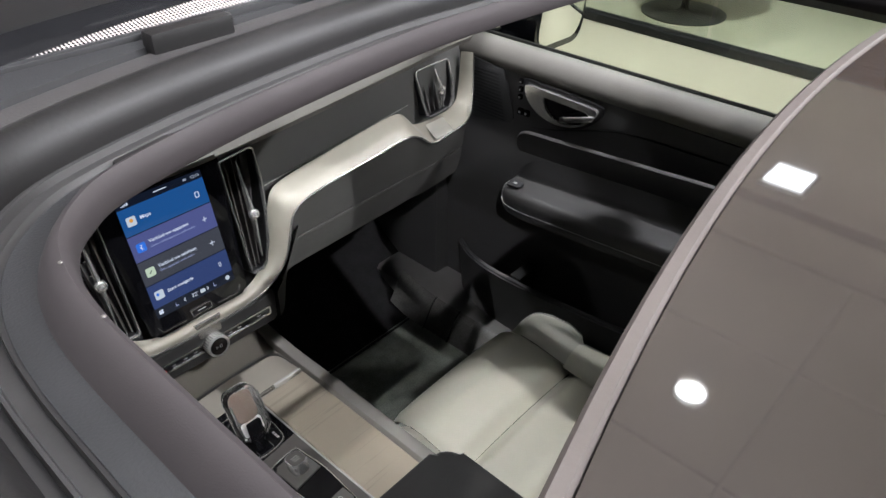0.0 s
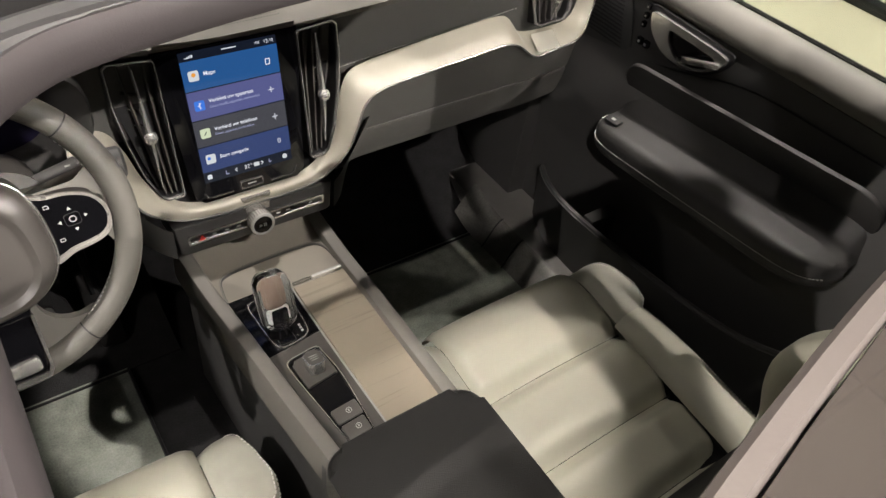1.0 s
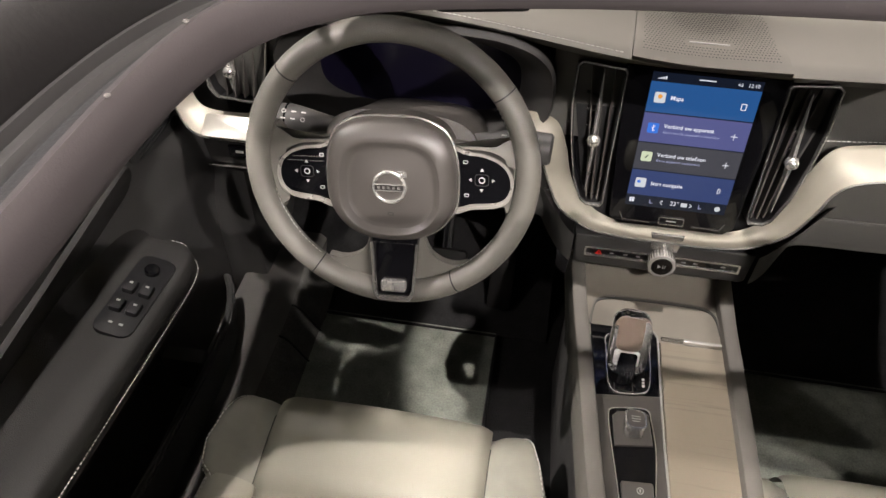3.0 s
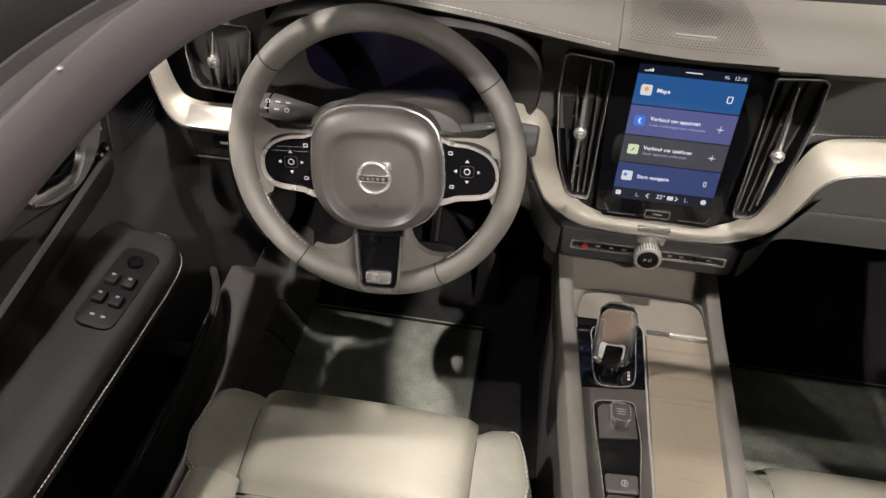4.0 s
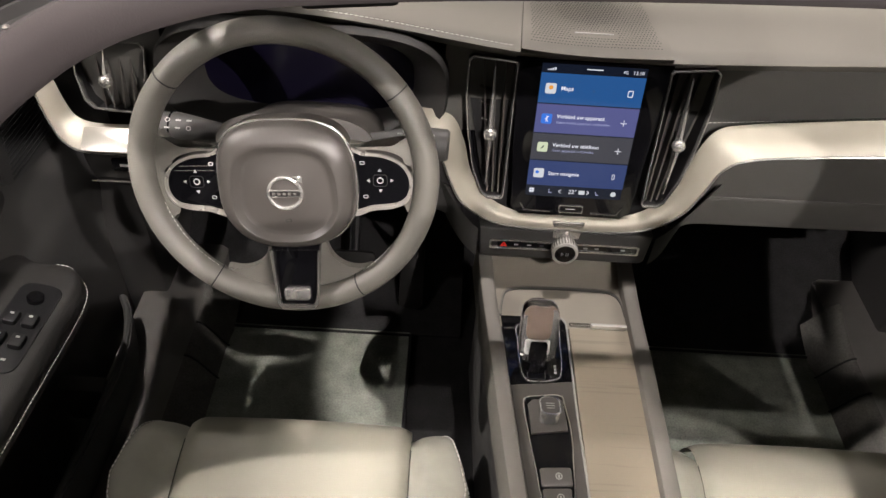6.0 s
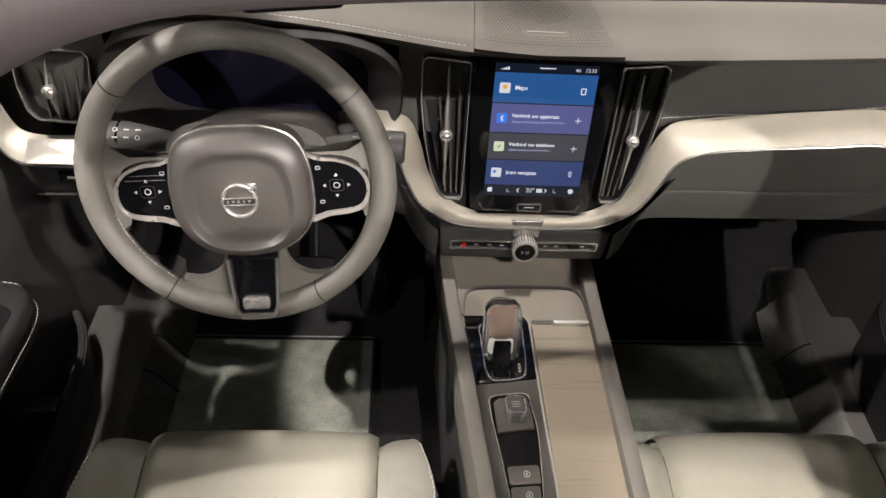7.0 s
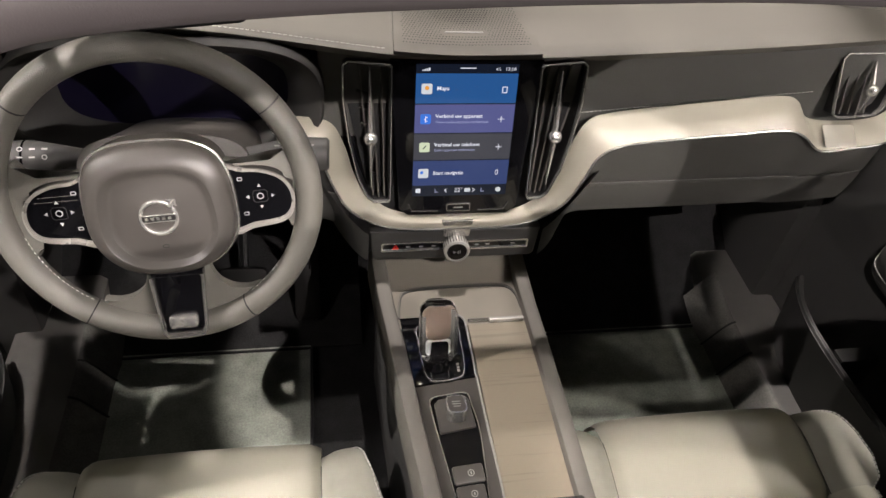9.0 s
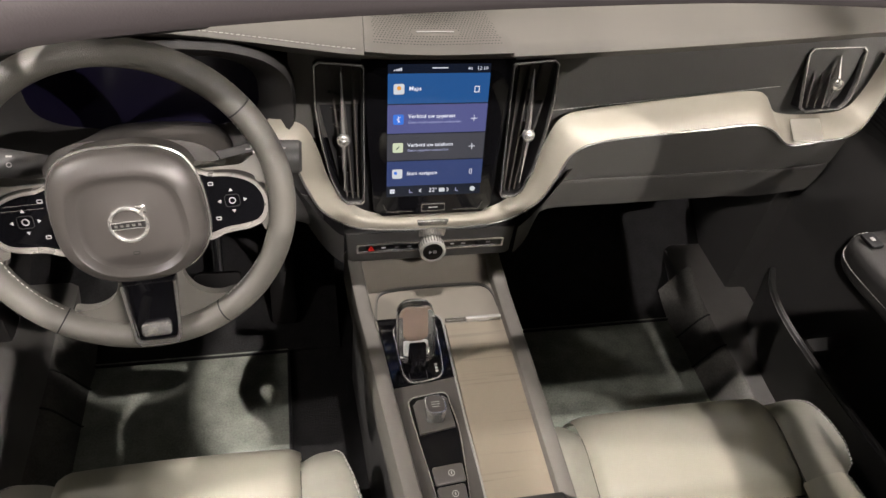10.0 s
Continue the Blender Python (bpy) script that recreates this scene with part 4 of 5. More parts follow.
# plain round badge
BADGE = HB @ Matrix.Translation((0, -0.0165, 0.0275))
part("badge", moved(sweep([Vector((0.0190 * math.cos(2 * math.pi * k / 40), 0.0190 * math.sin(2 * math.pi * k / 40), 0)) for k in range(40)], [(-0.0026, -0.001), (-0.0018, 0.0012), (0.0, 0.0018), (0.0018, 0.0012), (0.0026, -0.001)], closed=True), BADGE), M_POLISH, hub, "chrome ring badge")
part("badge_bar", moved(box(-0.0175, 0.0175, -0.0034, 0.0034, -0.0005, 0.0022, 0.0006, 1), BADGE), M_RAIL, hub)
part("badge_edge", moved(join(box(-0.0176, 0.0176, 0.0034, 0.0042, -0.0005, 0.0024, 0.0002, 1), box(-0.0176, 0.0176, -0.0042, -0.0034, -0.0005, 0.0024, 0.0002, 1)), BADGE), M_POLISH, hub)
part("badge_marks", moved(join(*[box(x - 0.0018, x + 0.0018, -0.0017, 0.0017, 0.0021, 0.0026, 0.0002, 1) for x in (-0.0125, -0.0065, -0.0005, 0.0055, 0.0118)]), BADGE), M_CHROME, hub, "small raised letter bars")
part("badge_arrow", moved(prism([(0.0115, 0.0125), (0.0195, 0.0215), (0.0215, 0.0215), (0.0215, 0.0125), (0.0185, 0.0155), (0.0145, 0.0105)], 0.0026, 0.0004, 1), BADGE), M_POLISH, hub)
part("badge_arrow_side", moved(prism([(0.0105, 0.0215), (0.0195, 0.0217), (0.0165, 0.0178)], 0.0025, 0.0004, 1), BADGE), M_POLISH, hub)
part("airbag_symbol", moved(ring(rounded(0.007, 0.004, 0.001), rounded(0.0055, 0.0028, 0.0008), 0.0003, 0.0246), HB @ Matrix.Translation((0, -0.052, 0))), M_DARK, hub)
for s in (-1, 1):
    out = [(0.070, 0.0245), (0.090, 0.0240), (0.112, 0.0215), (0.133, 0.0120), (0.1445, -0.004), (0.1455, -0.022), (0.1390, -0.037), (0.124, -0.0445), (0.098, -0.0475), (0.070, -0.0500)]
    inside = [(0.070, 0.0210), (0.090, 0.0205), (0.111, 0.0182), (0.1305, 0.0095), (0.1405, -0.005), (0.1415, -0.021), (0.1350, -0.0335), (0.122, -0.0385), (0.098, -0.0410), (0.070, -0.0430)]
    line = [(p.x, p.y) for p in smooth_line([(s * x, y, 0) for x, y in out], 48, True)]
    inn = [(p.x, p.y) for p in smooth_line([(s * x, y, 0) for x, y in inside], 48, True)]
    mid = [((a[0] + b[0]) / 2, (a[1] + b[1]) / 2) for a, b in zip(line, inn)]
    sp = part("spoke", moved(prism(line, 0.014, 0.002, base=-0.010), HB), M_HUB, wheel, "side spoke with black buttons")
    part("spoke_frame", moved(join(ring(line, mid, 0.005, 0.0030), ring(mid, inn, 0.0035, 0.0030)), HB), M_SATIN, sp, "satin silver spoke frame")
    part("button_pad", moved(prism(inn, 0.0035, 0.0008, base=0.0025), HB), M_GLOSS, sp)
    bx = s * 0.108
    for dx, dy in ((-0.0135, 0), (0.0135, 0), (0, 0.0125), (0, -0.0125)):
        a = math.atan2(dy, dx)
        tri = [(bx + dx + 0.0026 * math.cos(a + t), -0.010 + dy + 0.0026 * math.sin(a + t)) for t in (0, 2.1, -2.1)]
        part("arrow_symbol", moved(prism(tri, 0.0004, base=0.0061), HB), M_ICON, sp)
    part("select_symbol", moved(ring(circle(0.0040, 16), circle(0.0028, 16), 0.0005, 0.0061), HB @ Matrix.Translation((bx, -0.010, 0))), M_ICON, sp)
    part("select_button", moved(ring(rounded(0.017, 0.015, 0.004), rounded(0.0155, 0.0135, 0.0035), 0.0012, 0.0058), HB @ Matrix.Translation((bx, -0.010, 0))), M_DARK, sp)
    for cx, cy in ((0.090, -0.030), (0.088, 0.012)):
        part("corner_symbol", moved(ring(rounded(0.0056, 0.0042, 0.001), rounded(0.0040, 0.0026, 0.0006), 0.0004, 0.0061), HB @ Matrix.Translation((s * cx, cy, 0))), M_ICON, sp)
    if s < 0:
        for k in range(2):
            part("button_seam", moved(box(-0.132 + 0.006 * k, -0.086, 0.0035 + 0.0055 * k, 0.0043 + 0.0055 * k, 0.0059, 0.0064, 0), HB @ pose(0, 0, 0, 0, 0, 0)), M_CHROME, sp)
    side = [(0.068, 0.033), (0.095, 0.030), (0.118, 0.029), (0.133, 0.034), (0.144, 0.048), (0.152, 0.042), (0.158, 0.015), (0.160, -0.020), (0.156, -0.052), (0.146, -0.064), (0.142, -0.050), (0.132, -0.0445), (0.143, -0.034), (0.1475, -0.020), (0.1465, -0.002), (0.135, 0.0145), (0.112, 0.0240), (0.068, 0.0265)]
    part("spoke_arm", moved(prism([(p.x, p.y) for p in smooth_line([(s * x, y, 0) for x, y in side], 60, True)], 0.014, 0.0045, 3, base=-0.015), HB), M_WHEEL, wheel, "leather root of the side spoke")
    foot = [(0.024, -0.082), (0.034, -0.084), (0.0375, -0.104), (0.0455, -0.119), (0.060, -0.1285), (0.076, -0.131), (0.092, -0.1285), (0.082, -0.142), (0.048, -0.158), (0.022, -0.166)]
    part("lower_spoke_arm", moved(prism([(p.x, p.y) for p in smooth_line([(s * x, y, 0) for x, y in foot], 40, True)], 0.013, 0.004, 3, base=-0.016), HB), M_WHEEL, wheel, "leather root of the lower spoke")
LOWER = HB @ Matrix.Translation((0, 0, -0.0095)) @ pose(0, 0, 0, -10, 0, 0)
low = part("lower_spoke", moved(prism([(-0.030, -0.095), (-0.022, -0.172), (0.022, -0.172), (0.030, -0.095)], 0.014, 0.003, base=-0.012), LOWER), M_GLOSS, wheel, "glossy black lower spoke")
part("lower_frame", moved(ring([(-0.031, -0.100), (-0.026, -0.168), (-0.020, -0.176), (0.020, -0.176), (0.026, -0.168), (0.031, -0.100)], [(-0.0275, -0.100), (-0.0235, -0.162), (-0.019, -0.170), (0.019, -0.170), (0.0235, -0.162), (0.0275, -0.100)], 0.006, 0.0), LOWER), M_CHROME, low, "satin chrome lower spoke frame")

part("lower_plate", moved(prism(rounded(0.033, 0.0165, 0.005, 4, 0, -0.1555), 0.006, 0.002, 2, base=0.003), LOWER), M_POLISH, low, "bright chrome plate")
column = thing("steering_column", "dark steering column shroud with two stalks", "steering column")
part("shroud", sweep(smooth_line([(-0.3725, 0.05, 0.900), (-0.3725, -0.05, 0.952), (-0.3725, -0.145, 1.006)], 12), [(0.096 * math.copysign(abs(math.cos(2 * math.pi * k / 32)) ** 0.6, math.cos(2 * math.pi * k / 32)), 0.045 * math.copysign(abs(math.sin(2 * math.pi * k / 32)) ** 0.7, math.sin(2 * math.pi * k / 32))) for k in range(32)]), M_HUB, column, "charcoal column shroud")
for s in (-1, 1):
    st = part("stalk", tube(smooth_line([(-0.3725 + s * 0.07, -0.118, 1.010), (-0.3725 + s * 0.105, -0.120, 1.013), (-0.3725 + s * 0.145, -0.121, 1.014), (-0.3725 + s * 0.186, -0.122, 1.013)], 24), 0.0200, 16, scale=lambda t: 0.30 + 0.70 * min(1, t * 1.5) ** 1.2 if t < 0.97 else 0.86), M_PANEL, column, "black control stalk")
    part("stalk_band", tube([(-0.3725 + s * 0.1500, -0.1212, 1.014), (-0.3725 + s * 0.1520, -0.1212, 1.014)], 0.0206, 16), M_GLOSS, st)
    for k in range(8):
        x = -0.3725 + s * (0.126 + 0.013 * (k % 4))
        a = radians(38 + 26 * (k // 4))
        p = (x, -0.1212 - 0.0208 * math.cos(a), 1.014 + 0.0208 * math.sin(a))
        shape = ring(circle(0.0030, 10), circle(0.0020, 10), 0.0005) if k % 3 == 0 else box(-0.0030, 0.0030, -0.0009, 0.0009, 0, 0.0005, 0)
        part("stalk_symbol", moved(shape, plane_at(p, (1, 0, 0), (0, math.sin(a), math.cos(a)))), M_ICON, st)

# ==== centre console ====
console = thing("centre_console", "grey centre console with pale wood and gloss black inlay", "console")
CZ = 0.700
part("body", moved(prism([(-0.112, 0.02), (0.130, 0.02), (0.132, -0.92), (-0.085, -0.92), (-0.085, -0.47), (-0.100, -0.25)], CZ - 0.312, 0.0, base=0.30), pose(0, 0, 0)), M_PANEL, console)
for s, ends in ((-1, [(-0.116, 0.0), (-0.108, -0.10), (-0.098, -0.20), (-0.086, -0.33), (-0.074, -0.45), (-0.070, -0.52)]), (1, [(0.113, 0.0), (0.115, -0.10), (0.116, -0.20), (0.1165, -0.33), (0.1165, -0.45), (0.117, -0.52)])):
    pts = smooth_line([(x, y, 0.712 + 0.012 * max(0.0, 1 + y / 0.10) ** 2) for x, y in ends], 30)
    part("side_rail", sweep(pts, [(-0.012, -0.07), (0.012, -0.07), (0.012, 0.0), (0.010, 0.0045), (0.006, 0.006), (-0.006, 0.006), (-0.010, 0.0045), (-0.012, 0.0)]), M_PAD, console, "grey raised side rail")


def shelf(u, v):
    y = lerp(0.03, -0.148, v)
    z = CZ + 0.0025 + 0.045 * max(0.0, (y + 0.066) / 0.096) ** 1.2
    return Vector((lerp(lerp(-0.108, -0.092, v), 0.108, u), y, z))


part("tray", grid(shelf, 10, 24, 0.006), M_TRAY, console, "grey front shelf of the console")
arc = smooth_line([(-0.090, -0.130, 0), (-0.0875, -0.104, 0), (-0.080, -0.080, 0), (-0.055, -0.071, 0), (0.0, -0.068, 0), (0.060, -0.068, 0), (0.088, -0.072, 0), (0.101, -0.088, 0), (0.1045, -0.118, 0)], 50)
# the shade of the tray's step is put in as a dark strip
part("tray_step_shade", sweep([p + Vector((0, 0, CZ + 0.0035)) for p in arc], [(-0.0022, -0.003), (0.0022, -0.003), (0.0018, 0.0006), (-0.0018, 0.0006)]), M_PANEL, console, "dark strip standing for the shade at the tray's step")
part("tray_ledge", sweep([p * 1.0 + Vector((0, 0.003, CZ + 0.0035)) for p in arc], [(-0.0015, -0.003), (0.0015, -0.003), (0.0012, 0.0022), (-0.0012, 0.0022)]), M_PAD, console)
wood = part("wood_cover", moved(prism([(0.0135, -0.146), (0.1050, -0.146), (0.1050, -0.62), (0.0175, -0.62)], 0.008, 0.001, 1, base=-0.004), pose(0, 0, CZ)), M_WOOD, console, "pale striped driftwood sliding cover")
CHROME_LINE = [(-0.004, -0.1255), (0.004, -0.1285), (0.0092, -0.136), (0.0105, -0.150), (0.0108, -0.20), (0.0118, -0.31), (0.0145, -0.41), (0.016, -0.60)]
part("metal_line", sweep(smooth_line([(x, y, CZ + 0.003) for x, y in CHROME_LINE], 60), [(-0.0014, -0.006), (0.0014, -0.006), (0.0014, 0.0006), (0.0006, 0.0014), (-0.0006, 0.0014), (-0.0014, 0.0006)]), M_BRIGHT, console, "bright metal strip")
part("black_inlay", moved(prism([(-0.089, -0.128), (-0.005, -0.1268), (0.004, -0.130), (0.0092, -0.140), (0.0098, -0.243), (-0.080, -0.254)], 0.008, 0.001, 1, base=-0.004), pose(0, 0, CZ)), M_GLOSS, console, "piano black inlay")
part("grey_inlay", moved(prism([(-0.081, -0.2545), (0.0098, -0.2435), (0.0140, -0.475), (-0.062, -0.475)], 0.0075, 0.001, 1, base=-0.004), pose(0, 0, CZ)), M_SATINGREY, console, "satin grey panel round the start knob")
handle = part("cover_handle", moved(prism(rounded(0.056, 0.0065, 0.003, 3, 0.0745, -0.1425), 0.008, 0.002, 2, base=0.003), pose(0, 0, CZ)), M_BRIGHT, console, "chrome cover handle")
part("handle_slot", moved(ring(rounded(0.036, 0.006, 0.0025, 3, 0.0325, -0.1405), rounded(0.033, 0.0036, 0.0015, 3, 0.0325, -0.1405), 0.003, 0.003), pose(0, 0, CZ)), M_CHROME, handle)

# gear selector
gear = thing("gear_selector", "crystal glass gear selector with chrome edges", "gear selector")
PLINTH = [(p.x, p.y) for p in smooth_line([(-0.066, -0.150, 0), (-0.067, -0.180, 0), (-0.066, -0.210, 0), (-0.063, -0.236, 0), (-0.055, -0.2485, 0), (-0.034, -0.250, 0), (-0.014, -0.2455, 0), (-0.006, -0.236, 0), (-0.003, -0.210, 0), (-0.003, -0.180, 0), (-0.004, -0.150, 0), (-0.034, -0.146, 0)], 48, True)]
PMID = (-0.035, -0.198)
PLINTH_IN = [(PMID[0] + (x - PMID[0]) * 0.955, PMID[1] + (y - PMID[1]) * 0.97) for x, y in PLINTH]
part("plinth", moved(prism(PLINTH, 0.004, 0.0015, base=0.0), pose(0, 0, CZ + 0.0035)), M_GLOSS, gear)
part("plinth_edge", moved(ring(PLINTH, PLINTH_IN, 0.0052), pose(0, 0, CZ + 0.0035)), M_POLISH, gear)
part("stem", moved(lathe([(0.021, 0.0), (0.019, 0.006), (0.013, 0.018), (0.012, 0.050)], 24), pose(-0.044, -0.218, CZ + 0.005)), M_GLOSS, gear)
crystal_m = plane_at((-0.046, -0.215, CZ + 0.074), (1, 0, 0), (0, 0.42, 0.91))
part("crystal_knob", moved(prism(rounded(0.050, 0.090, 0.017, 6), 0.020, 0.006, 4, base=-0.011), crystal_m), M_CRYSTAL, gear, "clear crystal knob").visible_shadow = False
part("chrome_frame", moved(ring(rounded(0.0515, 0.0915, 0.0178, 6), rounded(0.0495, 0.0895, 0.0168, 6), 0.0026, -0.0125), crystal_m), M_POLISH, gear, "bright chrome frame")
# silver plate added so that the clear crystal looks bright
part("crystal_back", moved(prism(rounded(0.047, 0.087, 0.0155, 5), 0.003, 0.0008, base=-0.0150), crystal_m), M_CHROME, gear, "silver plate added to brighten the crystal")
part("crystal_window", moved(prism(rounded(0.034, 0.050, 0.011, 5, 0, 0.012), 0.0008, 0, base=-0.0119), crystal_m), M_BRONZE, gear, "bronze core seen through the crystal")
part("crystal_body", moved(prism(rounded(0.040, 0.080, 0.014, 5), 0.012, 0.005, 3, base=-0.0275), crystal_m), M_GLOSS, gear, "black underside of the knob")
# white plate in place of the pale reflection in the crystal's lower half
part("crystal_glint", moved(prism(rounded(0.034, 0.024, 0.005, 4, 0, -0.024), 0.0009, 0.0002, base=-0.0124), crystal_m), M_WHITE, gear, "white plate standing for a reflection in the crystal")
part("shift_marks", join(*[box(-0.0160, -0.0125, -0.224 - 0.0055 * k, -0.2205 - 0.0055 * k, CZ + 0.0077, CZ + 0.0083, 0) for k in range(3)]), M_ICON, gear)
part("park_button", moved(ring(rounded(0.026, 0.020, 0.003), rounded(0.0245, 0.0185, 0.0025), 0.0015), pose(-0.042, -0.236, CZ + 0.0072)), M_RAIL, gear)

start = thing("start_knob", "chrome rimmed engine start knob", "knob")
WELL = [(p.x, p.y) for p in smooth_line([(-0.060, -0.276, 0), (-0.035, -0.2705, 0), (-0.009, -0.270, 0), (-0.004, -0.290, 0), (0.0005, -0.330, 0), (-0.0015, -0.380, 0), (-0.004, -0.420, 0), (-0.010, -0.452, 0), (-0.026, -0.462, 0), (-0.040, -0.452, 0), (-0.047, -0.420, 0), (-0.052, -0.380, 0), (-0.058, -0.335, 0), (-0.0625, -0.295, 0)], 60, True)]
WMID = (-0.030, -0.365)
WELL_IN = [(WMID[0] + (x - WMID[0]) * 0.955, WMID[1] + (y - WMID[1]) * 0.985) for x, y in WELL]
part("well", moved(prism(WELL, 0.0022, 0.0006, 1), pose(0, 0, CZ + 0.0030)), M_GLOSS, start, "gloss black recess")
part("well_edge", moved(ring(WELL, WELL_IN, 0.0034), pose(0, 0, CZ + 0.0030)), M_POLISH, start, "thin chrome edge")
part("knob_plate", moved(prism([(-0.0565, -0.287), (-0.050, -0.280), (-0.014, -0.276), (-0.008, -0.281), (-0.0045, -0.326), (-0.0540, -0.333)], 0.0050, 0.0012, 2), pose(0, 0, CZ + 0.0040)), M_SATINGREY, start, "satin grey plate under the knob")
SK = pose(-0.0295, -0.305, CZ + 0.0080, -14)
sk = part("knob", moved(prism(rounded(0.026, 0.033, 0.009, 6), 0.019, 0.003, 2), SK), M_CHROME, start)
part("knob_rim", moved(ring(rounded(0.0275, 0.0345, 0.0098, 6), rounded(0.0240, 0.0310, 0.0082, 6), 0.005, 0.0150), SK), M_POLISH, sk, "bright chrome rim")
part("knob_face", moved(prism(rounded(0.0240, 0.0310, 0.0082, 6), 0.0012, 0.0004, 1, base=0.0186), SK), M_SATINGREY, sk, "grey face of the knob")
part("knob_text", moved(join(*[box(-0.0060 + 0.001 * (k == 2), 0.0060 - 0.001 * (k == 2), 0.0035 - 0.0045 * k, 0.0046 - 0.0045 * k, 0.0198, 0.0201, 0) for k in range(3)]), SK), M_ICON, sk)

holder = thing("switch_tray", "gloss black tray with parking brake switches", "switch panel")
part("tray", moved(prism([(-0.0500, -0.380), (-0.0060, -0.376), (-0.0080, -0.440), (-0.0150, -0.456), (-0.0350, -0.456), (-0.0440, -0.430)], 0.0020, 0.0006, 1), pose(0, 0, CZ + 0.0052)), M_GLOSS, holder)
for k, (y, w) in enumerate(((-0.394, 0.040), (-0.422, 0.036))):
    sw = part("switch", moved(prism(rounded(w, 0.024, 0.003), 0.006, 0.0015), pose(-0.0265, y, CZ + 0.0062, 6, 0, 4)), M_SATINGREY, holder, "dark grey rocker switch")
    part("switch_symbol", moved(join(ring(circle(0.0044, 16), circle(0.0034, 16), 0.0005), box(-0.0009, 0.0009, -0.0018, 0.0018, 0, 0.0005, 0)), pose(-0.0235, y, CZ + 0.0124, 6)), M_ICON, sw)

rest = thing("armrest", "charcoal leather centre armrest lid", "armrest")
part("lid", moved(prism(rounded(0.236, 0.42, 0.035, 6), 0.05, 0.012, 3), pose(0.011, -0.67, 0.712)), M_COAL, rest)
part("base", box(-0.10, 0.122, -0.87, -0.465, 0.55, 0.712, 0.01), M_PANEL, rest)
# ==== seats ====


def seat_z(y):
    """Height of the cushion's top along the seat."""
    return lerp(0.588, 0.53, min(1, max(0, (-0.33 - y) / 0.42)))


def groove(d, width, depth):
    """The dip beside a seam, d metres from it."""
    return depth * math.exp(-(d / width) ** 2)


def puff(cx, w, y0, y1, h, nose=False):
    """One stuffed pad of the cushion, its edges drawn down into the seams."""
    def f(u, v):
        a = 2 * u - 1
        y = lerp(y0, y1, v)
        length = abs(y1 - y0)
        z = seat_z(y) - 0.018 + h - 0.008 * a * a
        z -= groove((1 - abs(a)) * w / 2, 0.009, 0.013) + groove((1 - v) * length, 0.017, 0.023)
        if nose:
            t = max(0.0, 1 - v / 0.40)
            z -= 0.085 * t ** 2.6
            y += 0.010 * math.sin(math.pi * min(1, t))
        else:
            z -= groove(v * length, 0.017, 0.023)
        return Vector((cx + a * w / 2, y, z))
    return grid(f, 36, 30)


LOBE = [(0.0, 0.038, 0), (0.10, 0.053, 0), (0.25, 0.066, 0), (0.45, 0.078, 0), (0.62, 0.086, 0), (0.78, 0.080, 0), (0.90, 0.056, 0), (1.0, 0.014, 0)]


def lobe_width(v):
    for a, b in zip(LOBE, LOBE[1:]):
        if v <= b[0]:
            k = (v - a[0]) / (b[0] - a[0])
            return lerp(a[1], b[1], k * k * (3 - 2 * k) * 0.4 + k * 0.6)
    return LOBE[-1][1]


